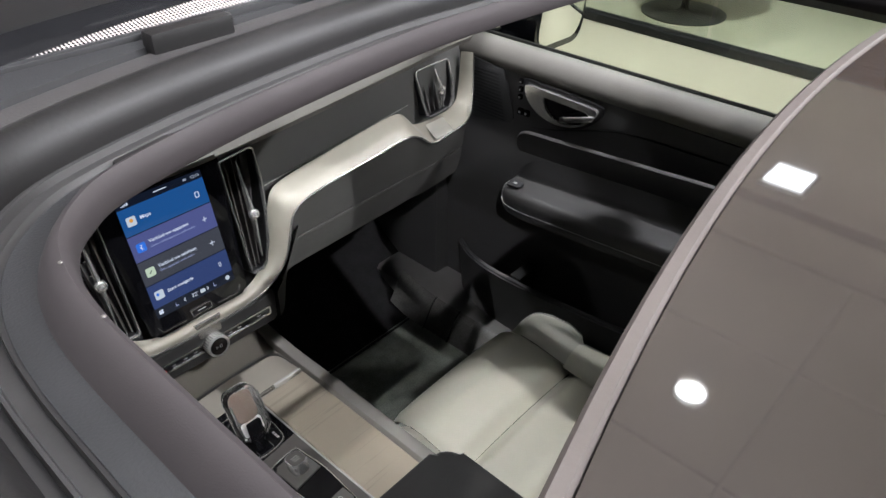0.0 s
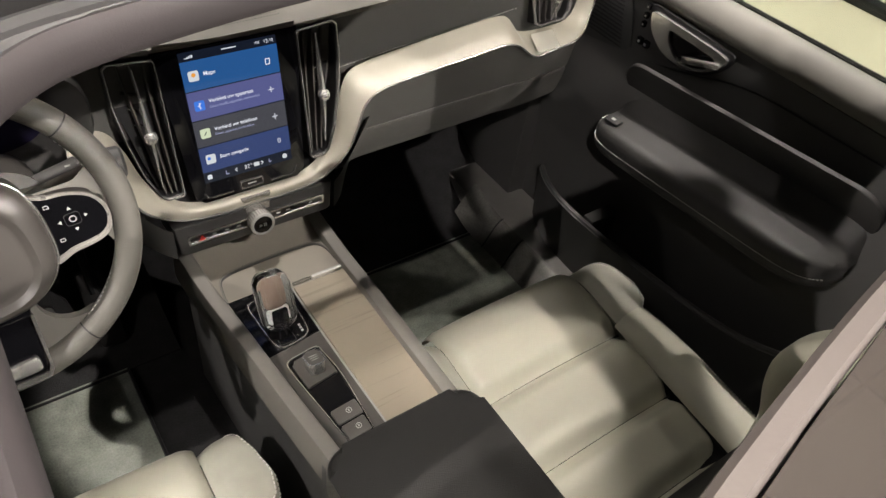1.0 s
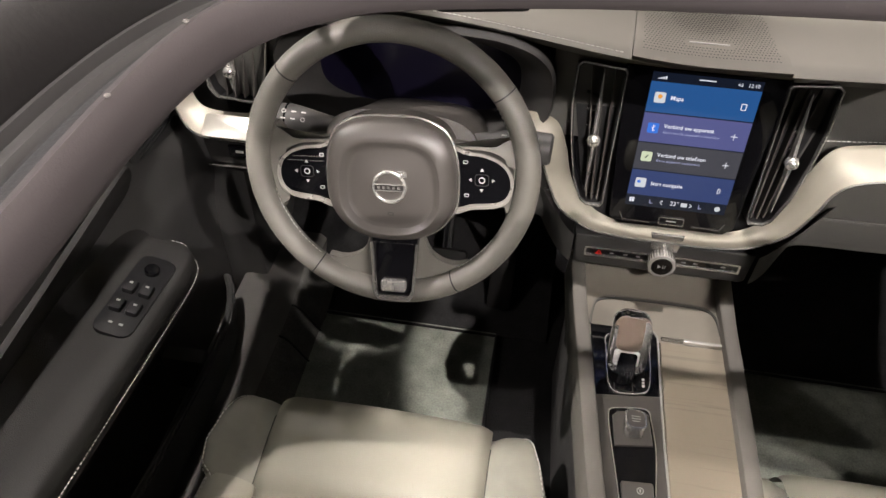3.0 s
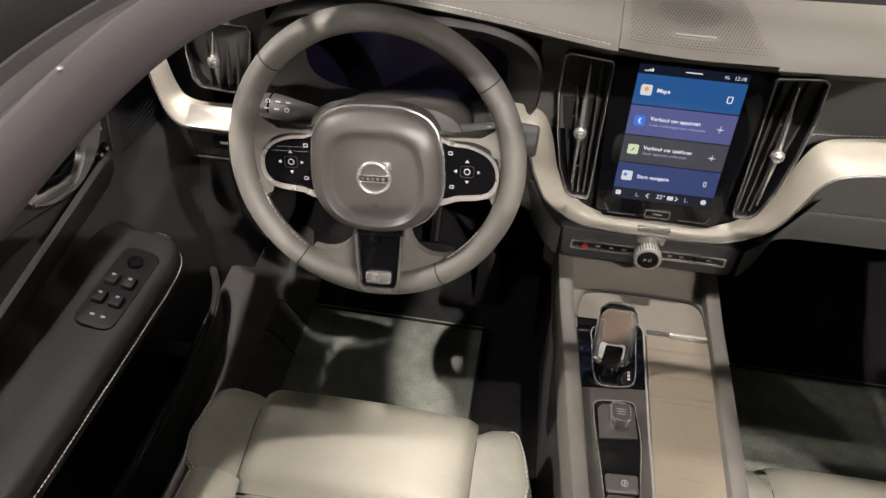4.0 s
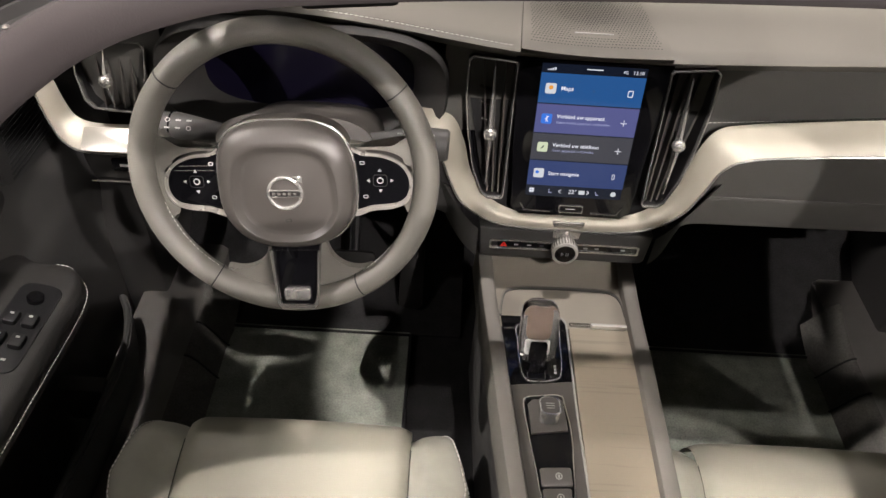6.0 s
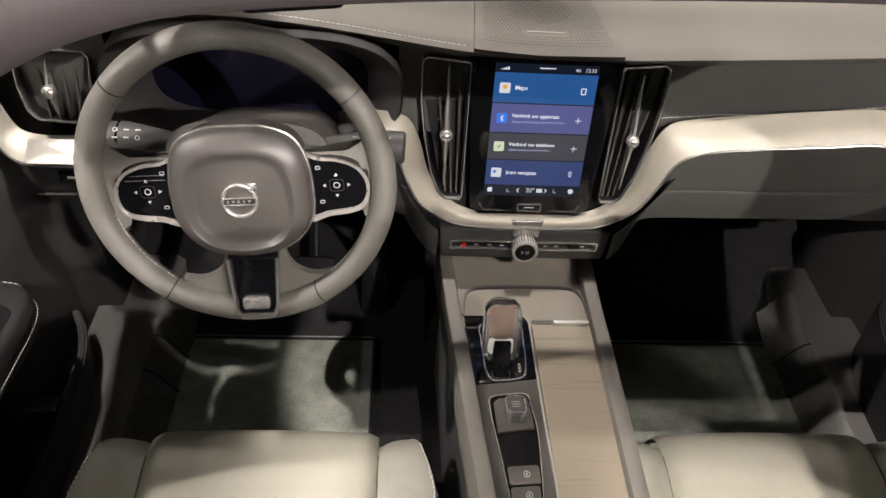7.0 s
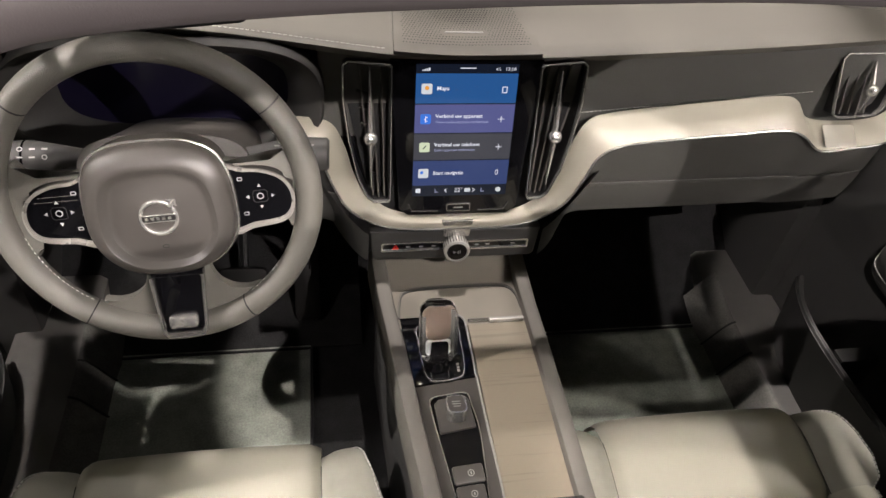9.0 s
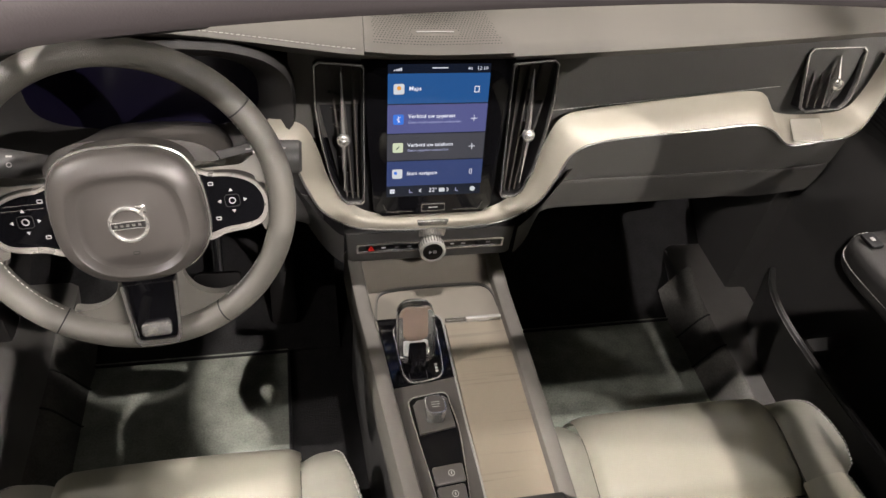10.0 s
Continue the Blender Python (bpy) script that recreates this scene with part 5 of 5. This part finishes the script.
def front_seat(cx, s):
    """A bucket seat; s is the outboard side."""
    seat = thing("front_seat", "pale cream leather front seat with contrast stitching", "seat", "front seats")
    ys = [-0.236, -0.425, -0.565, -0.690, -0.80]
    for k, (a, b) in enumerate(zip(ys, ys[1:])):
        part("cushion_pad", puff(cx, 0.332, a, b, 0.036, nose=(k == 0)), M_CREAM, seat, "cream leather cushion pad")
    part("cushion_base", grid(lambda u, v: Vector((cx + lerp(-0.20, 0.20, u), lerp(-0.262, -0.80, v), seat_z(lerp(-0.262, -0.80, v)) - 0.035 - 0.06 * max(0.0, 1 - v * 8) ** 2)), 24, 20), M_CREAM, seat)
    stitches("stitching", [(cx + 0.155 * (2 * i / 60 - 1), -0.253, seat_z(-0.253) + 0.018 - 0.008 * (2 * i / 60 - 1) ** 2 - 0.085 * (1 - 0.017 / 0.0756) ** 2.6 + 0.0012) for i in range(61)], seat, 0.0065, 0.004, 0.0006)
    # dark cords laid in the seams deepen the creases' shade by colour
    for t in (-1, 1):
        edge = [Vector((cx + t * 0.166, lerp(-0.300, -0.79, i / 50), 0)) for i in range(51)]
        part("seam", tube([Vector((p.x, p.y, seat_z(p.y) - 0.0005 - 0.085 * max(0.0, 1 - (-0.236 - p.y) / 0.0756) ** 2.6)) for p in edge], 0.0008, 6), M_COAL, seat, "dark cord standing for the shade in the pad seam")
    for yy in ys[1:-1]:
        part("seam", tube([Vector((cx + 0.164 * (2 * i / 20 - 1), yy, seat_z(yy) - 0.0065 - 0.008 * (2 * i / 20 - 1) ** 2)) for i in range(21)], 0.0020, 6), M_COAL, seat, "dark cord standing for the shade in the pad seam")
    for t in (-1, 1):
        # rounded thigh support beside the first pad: u from the seam outwards and down, v from the nose back
        def front(u, v, t=t):
            y = lerp(-0.246, -0.440, v)
            wide = lobe_width(v)
            top = min(1.0, u / 0.80)
            x = 0.166 + wide * math.sin(top * math.pi / 2) ** 0.9 + 0.004 * max(0.0, u - 0.8) / 0.2
            nose = max(0.0, 1 - v / 0.378)
            z = seat_z(y) + 0.010 - 0.085 * nose ** 2.6 + 0.014 * math.sin(math.pi * min(1.0, top * 0.9)) * min(1.0, wide / 0.06)
            z -= groove(u * wide, 0.006, 0.010) + 0.016 * max(0.0, (top - 0.72) / 0.28) ** 2
            if u > 0.8:
                z -= 0.11 * (u - 0.8) / 0.2
            return Vector((cx + t * x, y, z))
        part("thigh_bolster", grid(lambda u, v: front(u * 0.60, v), 18, 30), M_PERF, seat, "perforated cream side of the thigh support")
        part("bolster_edge", grid(lambda u, v: front(0.60 + 0.40 * u, v), 14, 30), M_CREAM, seat, "smooth cream border of the thigh support")
        for uu in (0.60, 0.80):
            stitches("stitching", [front(uu, 0.04 + 0.94 * i / 50) + Vector((t * 0.0006, 0, 0.0020)) for i in range(51)], seat, 0.0072, 0.0048, 0.0011)
        # long side bolster of the cushion
        def rear(u, v, t=t):
            y = lerp(-0.412, -0.80, v)
            prof = [(0.160, -0.004), (0.166, 0.008), (0.185, 0.024), (0.212, 0.030), (0.232, 0.026), (0.246, 0.008), (0.252, -0.04), (0.250, -0.16)]
            q = along([(a, b, 0) for a, b in prof], u)
            grow = min(1.0, 0.75 + v * 1.5)
            return Vector((cx + t * (0.160 + (q.x - 0.160) * (0.86 + 0.14 * min(1, v * 3))), y, seat_z(y) + 0.002 + q.y * grow + 0.02 * v))
        part("side_bolster", grid(rear, 24, 24), M_CREAM, seat, "cream leather side bolster")
        for uu in (0.60, 0.635):
            stitches("stitching", [rear(uu, 0.02 + 0.9 * i / 40) + Vector((t * 0.0006, 0, 0.0012)) for i in range(41)], seat, 0.0065, 0.004, 0.0007)
        part("piping", tube([rear(0.80, 0.0 + 0.98 * i / 40) + Vector((t * 0.0015, 0, 0.001)) for i in range(41)], 0.0026, 6), M_CREAM, seat, "pale piping")
    part("base", box(cx - 0.235, cx + 0.235, -0.80, -0.275, 0.40, 0.53, 0.03), M_DARK, seat)
    for t in (-1, 1):
        part("runner", box(cx + t * 0.19 - 0.02, cx + t * 0.19 + 0.02, -0.85, -0.24, 0.345, 0.385, 0.006), M_DARK, seat)
        part("leg", box(cx + t * 0.19 - 0.012, cx + t * 0.19 + 0.012, -0.60, -0.45, 0.38, 0.41, 0.003), M_DARK, seat)
    # backrest
    B = plane_at((cx, -0.805, 0.56), (1, 0, 0), (0, -0.28, 0.96))
    def pad(x0, x1, y0, y1, h):
        def f(u, v):
            a, b = 2 * u - 1, 2 * v - 1
            k = max(0.0, 1 - abs(a) ** 7) ** 0.5 * max(0.0, 1 - abs(b) ** 5) ** 0.5
            return Vector((lerp(x0, x1, u), lerp(y0, y1, v), h * k))
        return moved(grid(f, 14, 12), B)
    for y0, y1 in ((0.02, 0.15), (0.15, 0.28), (0.28, 0.42), (0.42, 0.57)):
        part("back_pad", pad(-0.155, 0.155, y0, y1, 0.035), M_CREAM, seat, "cream leather back pad")
    for t in (-1, 1):
        ridge = [(0.50, -0.755), (0.62, -0.748), (0.68, -0.738), (0.74, -0.716), (0.785, -0.720), (0.85, -0.765), (0.95, -0.815), (1.08, -0.870)]
        pts = smooth_line([(cx + t * (0.205 - 0.05 * max(0, (z - 0.9) / 0.2)), y - (0 if t == s else 0.075), z) for z, y in ridge], 36)
        part("back_bolster", sweep(pts, rounded(0.100, 0.100, 0.034, 6), up=(0, 1, 0.1)), M_CREAM, seat, "cream leather back bolster")
        part("back_piping", tube([p + Vector((t * 0.050, 0.030, 0.0)) for p in pts], 0.0026, 6), M_CREAM, seat, "pale piping")
        stitches("stitching", [p + Vector((t * 0.022, 0.0508, 0.0)) for p in pts], seat)
    part("back_shell", moved(prism(rounded(0.46, 0.62, 0.09, 6, 0, 0.29), 0.09, 0.02, base=-0.10), B), M_DARK, seat)
    hr = part("headrest", moved(prism(rounded(0.25, 0.17, 0.05, 6, 0, 0.70), 0.07, 0.025, 3, base=-0.05), B), M_COAL, seat)
    for t in (-1, 1):
        part("headrest_post", moved(tube([(t * 0.05, 0.58, -0.02), (t * 0.05, 0.64, -0.02)], 0.007, 8), B), M_CHROME, hr)
    return seat


front_seat(0.379, 1)
front_seat(-0.380, -1)

# ==== doors ====


def door(s, name):
    d = thing(name, "charcoal car door trim with chrome handle and armrest", "car door")
    d["kind"] = "structure"

    def X(x):
        return s * x

    def panel(u, v):
        y, z = lerp(0.16, -0.80, u), lerp(0.34, 1.035, v)
        x = 0.787 - 0.025 * math.exp(-((z - 0.80) / 0.10) ** 2) + 0.01 * (1 - v)
        return Vector((X(x), y, z))
    part("panel", grid(panel, 30, 30, 0.012), M_DOOR, d)
    sill = [(0.772, 1.030), (0.766, 1.045), (0.772, 1.062), (0.786, 1.076), (0.803, 1.084), (0.815, 1.080), (0.83, 1.04)]
    part("window_sill", grid(lambda u, v: Vector((X(along([(a, b, 0) for a, b in sill], v).x), lerp(0.20, -0.80, u), along([(a, b, 0) for a, b in sill], v).y + 0.012 * u)), 24, 16), M_PAD, d, "grey padded door top")
    part("window_seal", tube([(X(0.806), 0.2, 1.086), (X(0.806), -0.30, 1.092), (X(0.806), -0.80, 1.098)], 0.004, 6), M_RUBBER, d)
    part("outer_skin", box(min(X(0.84), X(0.87)), max(X(0.84), X(0.87)), -0.95, 0.55, 0.2, 1.05, 0.01), M_PAINT, d)
    # dark line standing for the shaded crease between upper and lower trim
    part("trim_crease_shade", tube(smooth_line([(X(0.776), 0.10, 0.890), (X(0.774), -0.06, 0.915), (X(0.772), -0.18, 0.940), (X(0.772), -0.33, 0.985), (X(0.772), -0.50, 0.995), (X(0.772), -0.78, 1.006)], 30), 0.0016, 6), M_DARK, d)
    # speaker
    sp = [(0.085, 1.030), (-0.020, 1.036), (-0.045, 1.025), (-0.075, 0.945), (-0.070, 0.925), (-0.05, 0.918), (0.060, 0.900), (0.075, 0.915)]
    loop = smooth_line([(y, z, 0) for y, z in sp], 40, True)
    sm = plane_at((X(0.768), 0, 0), (0, -s, 0), (0, 0, 1))
    part("speaker_cover", moved(prism([(-s * p.x, p.y) for p in loop], 0.004, 0.0015), sm), M_SPEAKER, d, "ribbed black speaker cover")
    for k in range(14):
        z = 0.922 + 0.0075 * k
        part("speaker_rib", box(min(X(0.7625), X(0.7645)), max(X(0.7625), X(0.7645)), -0.055 + 0.002 * k, 0.062, z, z + 0.0022, 0), M_DARK, d)
    # handle
    hp = [(-0.117, 1.020), (-0.124, 1.031), (-0.170, 1.031), (-0.230, 1.030), (-0.300, 1.027), (-0.318, 1.021), (-0.308, 0.996), (-0.270, 0.970), (-0.215, 0.957), (-0.165, 0.967), (-0.130, 0.992)]
    grow, shift = (0.86, 0.008) if s > 0 else (0.90, 0.026)
    hp = [(-0.115 + shift + (y + 0.115) * grow, 0.992 + (z - 0.992) * grow) for y, z in hp]
    hl = smooth_line([(y, z, 0) for y, z in hp], 48, True)
    hcy, hcz = -0.115 + shift - 0.11 * grow, 0.993
    part("handle_plate", moved(prism([(-s * (hcy + (p.x - hcy) * 1.12), hcz + (p.y - hcz) * 1.25) for p in hl], 0.005, 0.002), plane_at((X(0.767), 0, 0), (0, -s, 0), (0, 0, 1))), M_DARK, d)
    out = [(-s * p.x, p.y) for p in hl]
    inn = [(-s * (hcy - 0.012 + (p.x - hcy) * 0.62), hcz - 0.004 + (p.y - hcz) * 0.70) for p in hl]
    hb = part("handle_bezel", moved(ring(out, inn, 0.010, 0.004), plane_at((X(0.767), 0, 0), (0, -s, 0), (0, 0, 1))), M_POLISH, d, "chrome door handle surround")
    part("handle_recess", moved(prism(inn, 0.001, 0, base=0.006), plane_at((X(0.767), 0, 0), (0, -s, 0), (0, 0, 1))), M_GLOSS, hb)
    part("lever", sweep(smooth_line([(X(x), -0.115 + shift + (y + 0.115) * grow, 0.992 + (z - 0.992) * grow) for x, y, z in ((0.756, -0.225, 0.975), (0.748, -0.250, 0.985), (0.746, -0.285, 0.998), (0.752, -0.312, 1.004))], 18), rounded(0.008, 0.012, 0.0035)), M_CHROME, hb, "chrome pull lever")
    # seat memory and lock buttons
    for k in range(3):
        part("memory_button", box(min(X(0.758), X(0.766)), max(X(0.758), X(0.766)), -0.097, -0.088, 0.985 + 0.017 * k, 0.996 + 0.017 * k, 0.001, 1), M_GLOSS, d)
        part("button_mark", box(min(X(0.757), X(0.759)), max(X(0.757), X(0.759)), -0.0935, -0.0915, 0.989 + 0.017 * k, 0.992 + 0.017 * k, 0), M_ICON, d)
    for k in range(2):
        part("lock_button", box(min(X(0.757), X(0.766)), max(X(0.757), X(0.766)), -0.104 - 0.016 * k, -0.090 - 0.016 * k, 0.952, 0.966, 0.002, 1), M_GLOSS, d)
        part("lock_mark", box(min(X(0.7555), X(0.758)), max(X(0.7555), X(0.758)), -0.099 - 0.016 * k, -0.095 - 0.016 * k, 0.957, 0.961, 0), M_ICON, d)
    # armrest
    def arm(u, v):
        y = lerp(-0.105, -0.635, u)
        e = max(0.0, 1 - abs(2 * u - 1) ** 9) ** 0.5
        prof = [(0.770, 0.905), (0.752, 0.880), (0.737, 0.862), (0.715, 0.857), (0.690, 0.855), (0.668, 0.851), (0.659, 0.842), (0.657, 0.822), (0.668, 0.79), (0.765, 0.745)]
        p = along([(a, b, 0) for a, b in prof], v)
        rise = -0.030 + 0.045 * u
        return Vector((X(0.770 + (p.x - 0.770) * (0.30 + 0.70 * e)), y, 0.82 + (p.y - 0.82) * (0.35 + 0.65 * e) + rise))
    part("armrest", grid(arm, 44, 40), M_ARM, d, "charcoal leather door armrest")
    def lower(u):
        return arm(u, 0.80)
    stitches("stitching", [arm(0.02, 0.45 + 0.30 * i / 16) for i in range(17)] + [lower(0.02 + 0.96 * i / 60) + Vector((-s * 0.001, 0, -0.0005)) for i in range(61)], d, 0.0065, 0.004, 0.0007)
    part("arm_pad", moved(prism(rounded(0.53, 0.105, 0.045, 6), 0.008, 0.004, 3), plane_at((X(0.763), -0.365, 0.905), (0, -s, s * 0.085 * s), (-s * 0.45, 0, 1))), M_ARM, d, "padded panel above the armrest")
    part("grip_well", moved(prism(rounded(0.15, 0.030, 0.012, 5), 0.005, 0.001), plane_at((X(0.727), -0.365, 0.8415), (0, 1, -0.085), (s, 0, 0.3) if s < 0 else (-s, 0, -0.3))), M_GLOSS, d)
    if s < 0:
        sp2 = plane_at((X(0.700), -0.250, 0.8375), (0, 1, -0.085), (-1, 0, 0.25)) @ Matrix.Diagonal((0.90, 0.90, 1, 1))
        pk = part("switch_pack", moved(prism(rounded(0.170, 0.060, 0.016, 5), 0.006, 0.002), sp2), M_DARK, d, "black window switch pack")
        for k in range(2):
            for j in range(2):
                part("window_switch", moved(prism(rounded(0.024, 0.019, 0.004), 0.009, 0.003), sp2 @ pose(0.008 - 0.040 * k, -0.012 + 0.026 * j, 0.005)), M_DARK, pk)
                part("switch_mark", moved(box(-0.0018, 0.0018, -0.0026, 0.0026, 0.0091, 0.0095, 0), sp2 @ pose(0.012 - 0.040 * k, -0.012 + 0.026 * j, 0.005)), M_ICON, pk)
        part("mirror_knob", moved(lathe([(0.012, 0.004), (0.012, 0.012), (0.010, 0.014)], 20), sp2 @ pose(0.052, 0.0, 0)), M_GLOSS, pk)
        for j in range(2):
            part("switch_mark", moved(box(-0.0018, 0.0018, -0.003, 0.003, 0.006, 0.0066, 0), sp2 @ pose(-0.064, -0.008 + 0.016 * j, 0)), M_ICON, pk)
    else:
        wsp = plane_at((X(0.690), -0.150, 0.8295), (0, -1, 0.085), (1, 0, 0.1))
        part("window_switch", moved(prism(rounded(0.034, 0.022, 0.005), 0.005, 0.002), wsp), M_DARK, d)
        part("switch_mark", moved(box(-0.004, 0.004, -0.003, 0.003, 0.0051, 0.0056, 0), wsp), M_ICON, d)
    # pocket
    def pocket(u, v):
        y = lerp(0.03, -0.66, u)
        top = 0.575 + 0.060 * u ** 2
        x = 0.683 + 0.05 * abs(2 * u - 1) ** 5
        return Vector((X(lerp(x, x + 0.03, v)), y, lerp(top, 0.345, v)))
    part("door_pocket", grid(pocket, 24, 8, 0.008), M_DOOR, d, "charcoal door pocket")
    part("pocket_lip", tube([pocket(i / 24, 0) for i in range(25)], 0.006, 8), M_DOOR, d)
    part("pocket_divider", box(min(X(0.69), X(0.765)), max(X(0.69), X(0.765)), -0.185, -0.155, 0.50, 0.59, 0.006), M_DOOR, d)
    return d


door(1, "door_1")
door(-1, "door_2").location = (-0.035, -0.010, -0.058)

# small print in the rear lower corner of the passenger's window
for k, (y, z, w) in enumerate(((-0.652, 1.122, 0.030), (-0.655, 1.113, 0.026), (-0.655, 1.107, 0.026), (-0.657, 1.101, 0.022), (-0.660, 1.092, 0.026), (-0.662, 1.086, 0.018))):
    part("printed_mark", box(0.777 - 0.35 * (z - 1.10), 0.7775 - 0.35 * (z - 1.10), y - w / 2, y + w / 2, z, z + 0.003, 0), M_RAIL, bpy.data.objects["window_2"])

# ==== footwells ====
for s, nm in ((1, "passenger"), (-1, "driver")):
    fm = thing("floor_mat", "dark textile car floor mat with bound edge", "mat", "floor mats")
    x0, x1 = sorted((s * 0.235, s * 0.62))
    part("textile", box(x0, x1, -0.34, 0.10, 0.347, 0.358, 0.004), M_MAT, fm)
    part("toe_board", grid(lambda u, v: Vector((lerp(s * 0.13, s * 0.76, u), lerp(0.10, 0.44, v), lerp(0.350, 0.56, v ** 1.5))), 6, 8, 0.01), M_CARPET, fm)
    edge = [(x0, -0.33, 0.359), (x0, 0.09, 0.359), (x1, 0.09, 0.359), (x1, -0.33, 0.359)]
    part("binding", tube(edge, 0.004, 6), M_DARK, fm)
for s in (-1, 1):
    # carpet that rises from the mat to the door sill, with two welts across it
    def rise(u, v, s=s):
        y = lerp(-0.34, 0.16, v)
        return Vector((s * lerp(0.600, 0.655, u), y, 0.352 + 0.074 * math.sin(u * math.pi / 2) ** 1.3 + 0.030 * max(0.0, (v - 0.7) / 0.3) ** 2))
    sc = thing("sill_carpet", "grey carpet rising from the mat to the sill", "carpet", "sill carpets")
    part("carpet_strip", grid(rise, 12, 24, 0.006), M_RUG, sc)
    for v in (0.60, 0.76):
        part("welt", tube([rise(i / 10, v) + Vector((0, 0, 0.002)) for i in range(11)], 0.0022, 6), M_DARK, sc, "dark welt")
ped = thing("pedals", "black brake and accelerator pedals", "pedals")
part("brake_pedal", moved(prism(rounded(0.09, 0.06, 0.01), 0.012, 0.003), plane_at((-0.36, 0.18, 0.47), (1, 0, 0), (0, 0.5, 0.85))), M_RUBBER, ped)
part("accelerator_pedal", moved(prism(rounded(0.05, 0.16, 0.012), 0.012, 0.003), plane_at((-0.24, 0.20, 0.44), (1, 0, 0), (0, 0.5, 0.85))), M_RUBBER, ped)
for x in (-0.36, -0.24):
    part("pedal_arm", tube([(x, 0.20, 0.48), (x, 0.32, 0.62), (x, 0.40, 0.78)], 0.009, 8), M_DARK, ped)

# sill and B side carpets
for s in (-1, 1):
    structure("trim_left" if s < 0 else "trim_right", box(min(s * 0.64, s * 0.79), max(s * 0.64, s * 0.79), -0.90, 0.40, 0.30, 0.42, 0.02), M_SILL, "charcoal door sill trim", "trim")

# ==== outside ====
mirror = thing("door_mirror", "black door mirror with bright mirror glass", "mirror")
part("shell", moved(prism(rounded(0.27, 0.175, 0.055, 6), 0.10, 0.035, 3), plane_at((1.165, 0.085, 1.035), (-1, -0.12, 0.10), (0, 0, 1))), M_GLOSS, mirror)
part("mirror_glass", moved(prism(rounded(0.235, 0.140, 0.046, 6), 0.003, 0.001), plane_at((1.160, 0.082, 1.035), (1, 0.12, -0.10), (0, -0.06, 1))), M_MIRROR, mirror, "bright mirror glass")
part("foot", sweep(smooth_line([(0.83, 0.17, 1.05), (0.92, 0.16, 1.01), (1.04, 0.15, 0.99), (1.12, 0.14, 1.00)], 10), rounded(0.07, 0.04, 0.015)), M_GLOSS, mirror)
part_rail = thing("glass_partition", "frosted glass partition on a dark floor track", "partition")
part("track", box(4.28, 4.38, -4, 6, GROUND, GROUND + 0.06, 0.01), M_DARK, part_rail)
part("pane", box(4.31, 4.34, -4, 0.92, GROUND + 0.06, 2.6, 0.004), M_WINDOW, part_rail)
part("pane", box(4.31, 4.34, 0.95, 6, GROUND + 0.06, 2.6, 0.004), M_WINDOW, part_rail)
table = thing("table", "round pedestal table behind the glass", "table")
part("foot", moved(lathe([(0.32, 0.0), (0.32, 0.008), (0.06, 0.02), (0.03, 0.04), (0.03, 0.7)], 40), pose(4.95, 1.42, GROUND)), M_RAIL, table, "grey round table foot")
part("top", moved(lathe([(0.45, 0.70), (0.45, 0.73)], 40), pose(4.95, 1.42, GROUND)), M_CREAM, table)

# a disc added over each fitted lamp; only the last is a known downlight
for x, y in [l[:2] for l in FIT_LAMPS] + [(1.34, -0.45)]:
    dl = thing("downlight", "round ceiling downlight, most added with the fitted lamps", "ceiling light", "ceiling downlights")
    part("ring", moved(ring(circle(0.058, 32), circle(0.047, 32), 0.012, -0.008), pose(x, y, CEILING)), M_SILVER, dl)
    part("lens", moved(lathe([(0.046, -0.002), (0.046, 0.0)], 32), pose(x, y, CEILING)), glow("lamp_lens", (1.0, 0.95, 0.85), 25.0), dl)
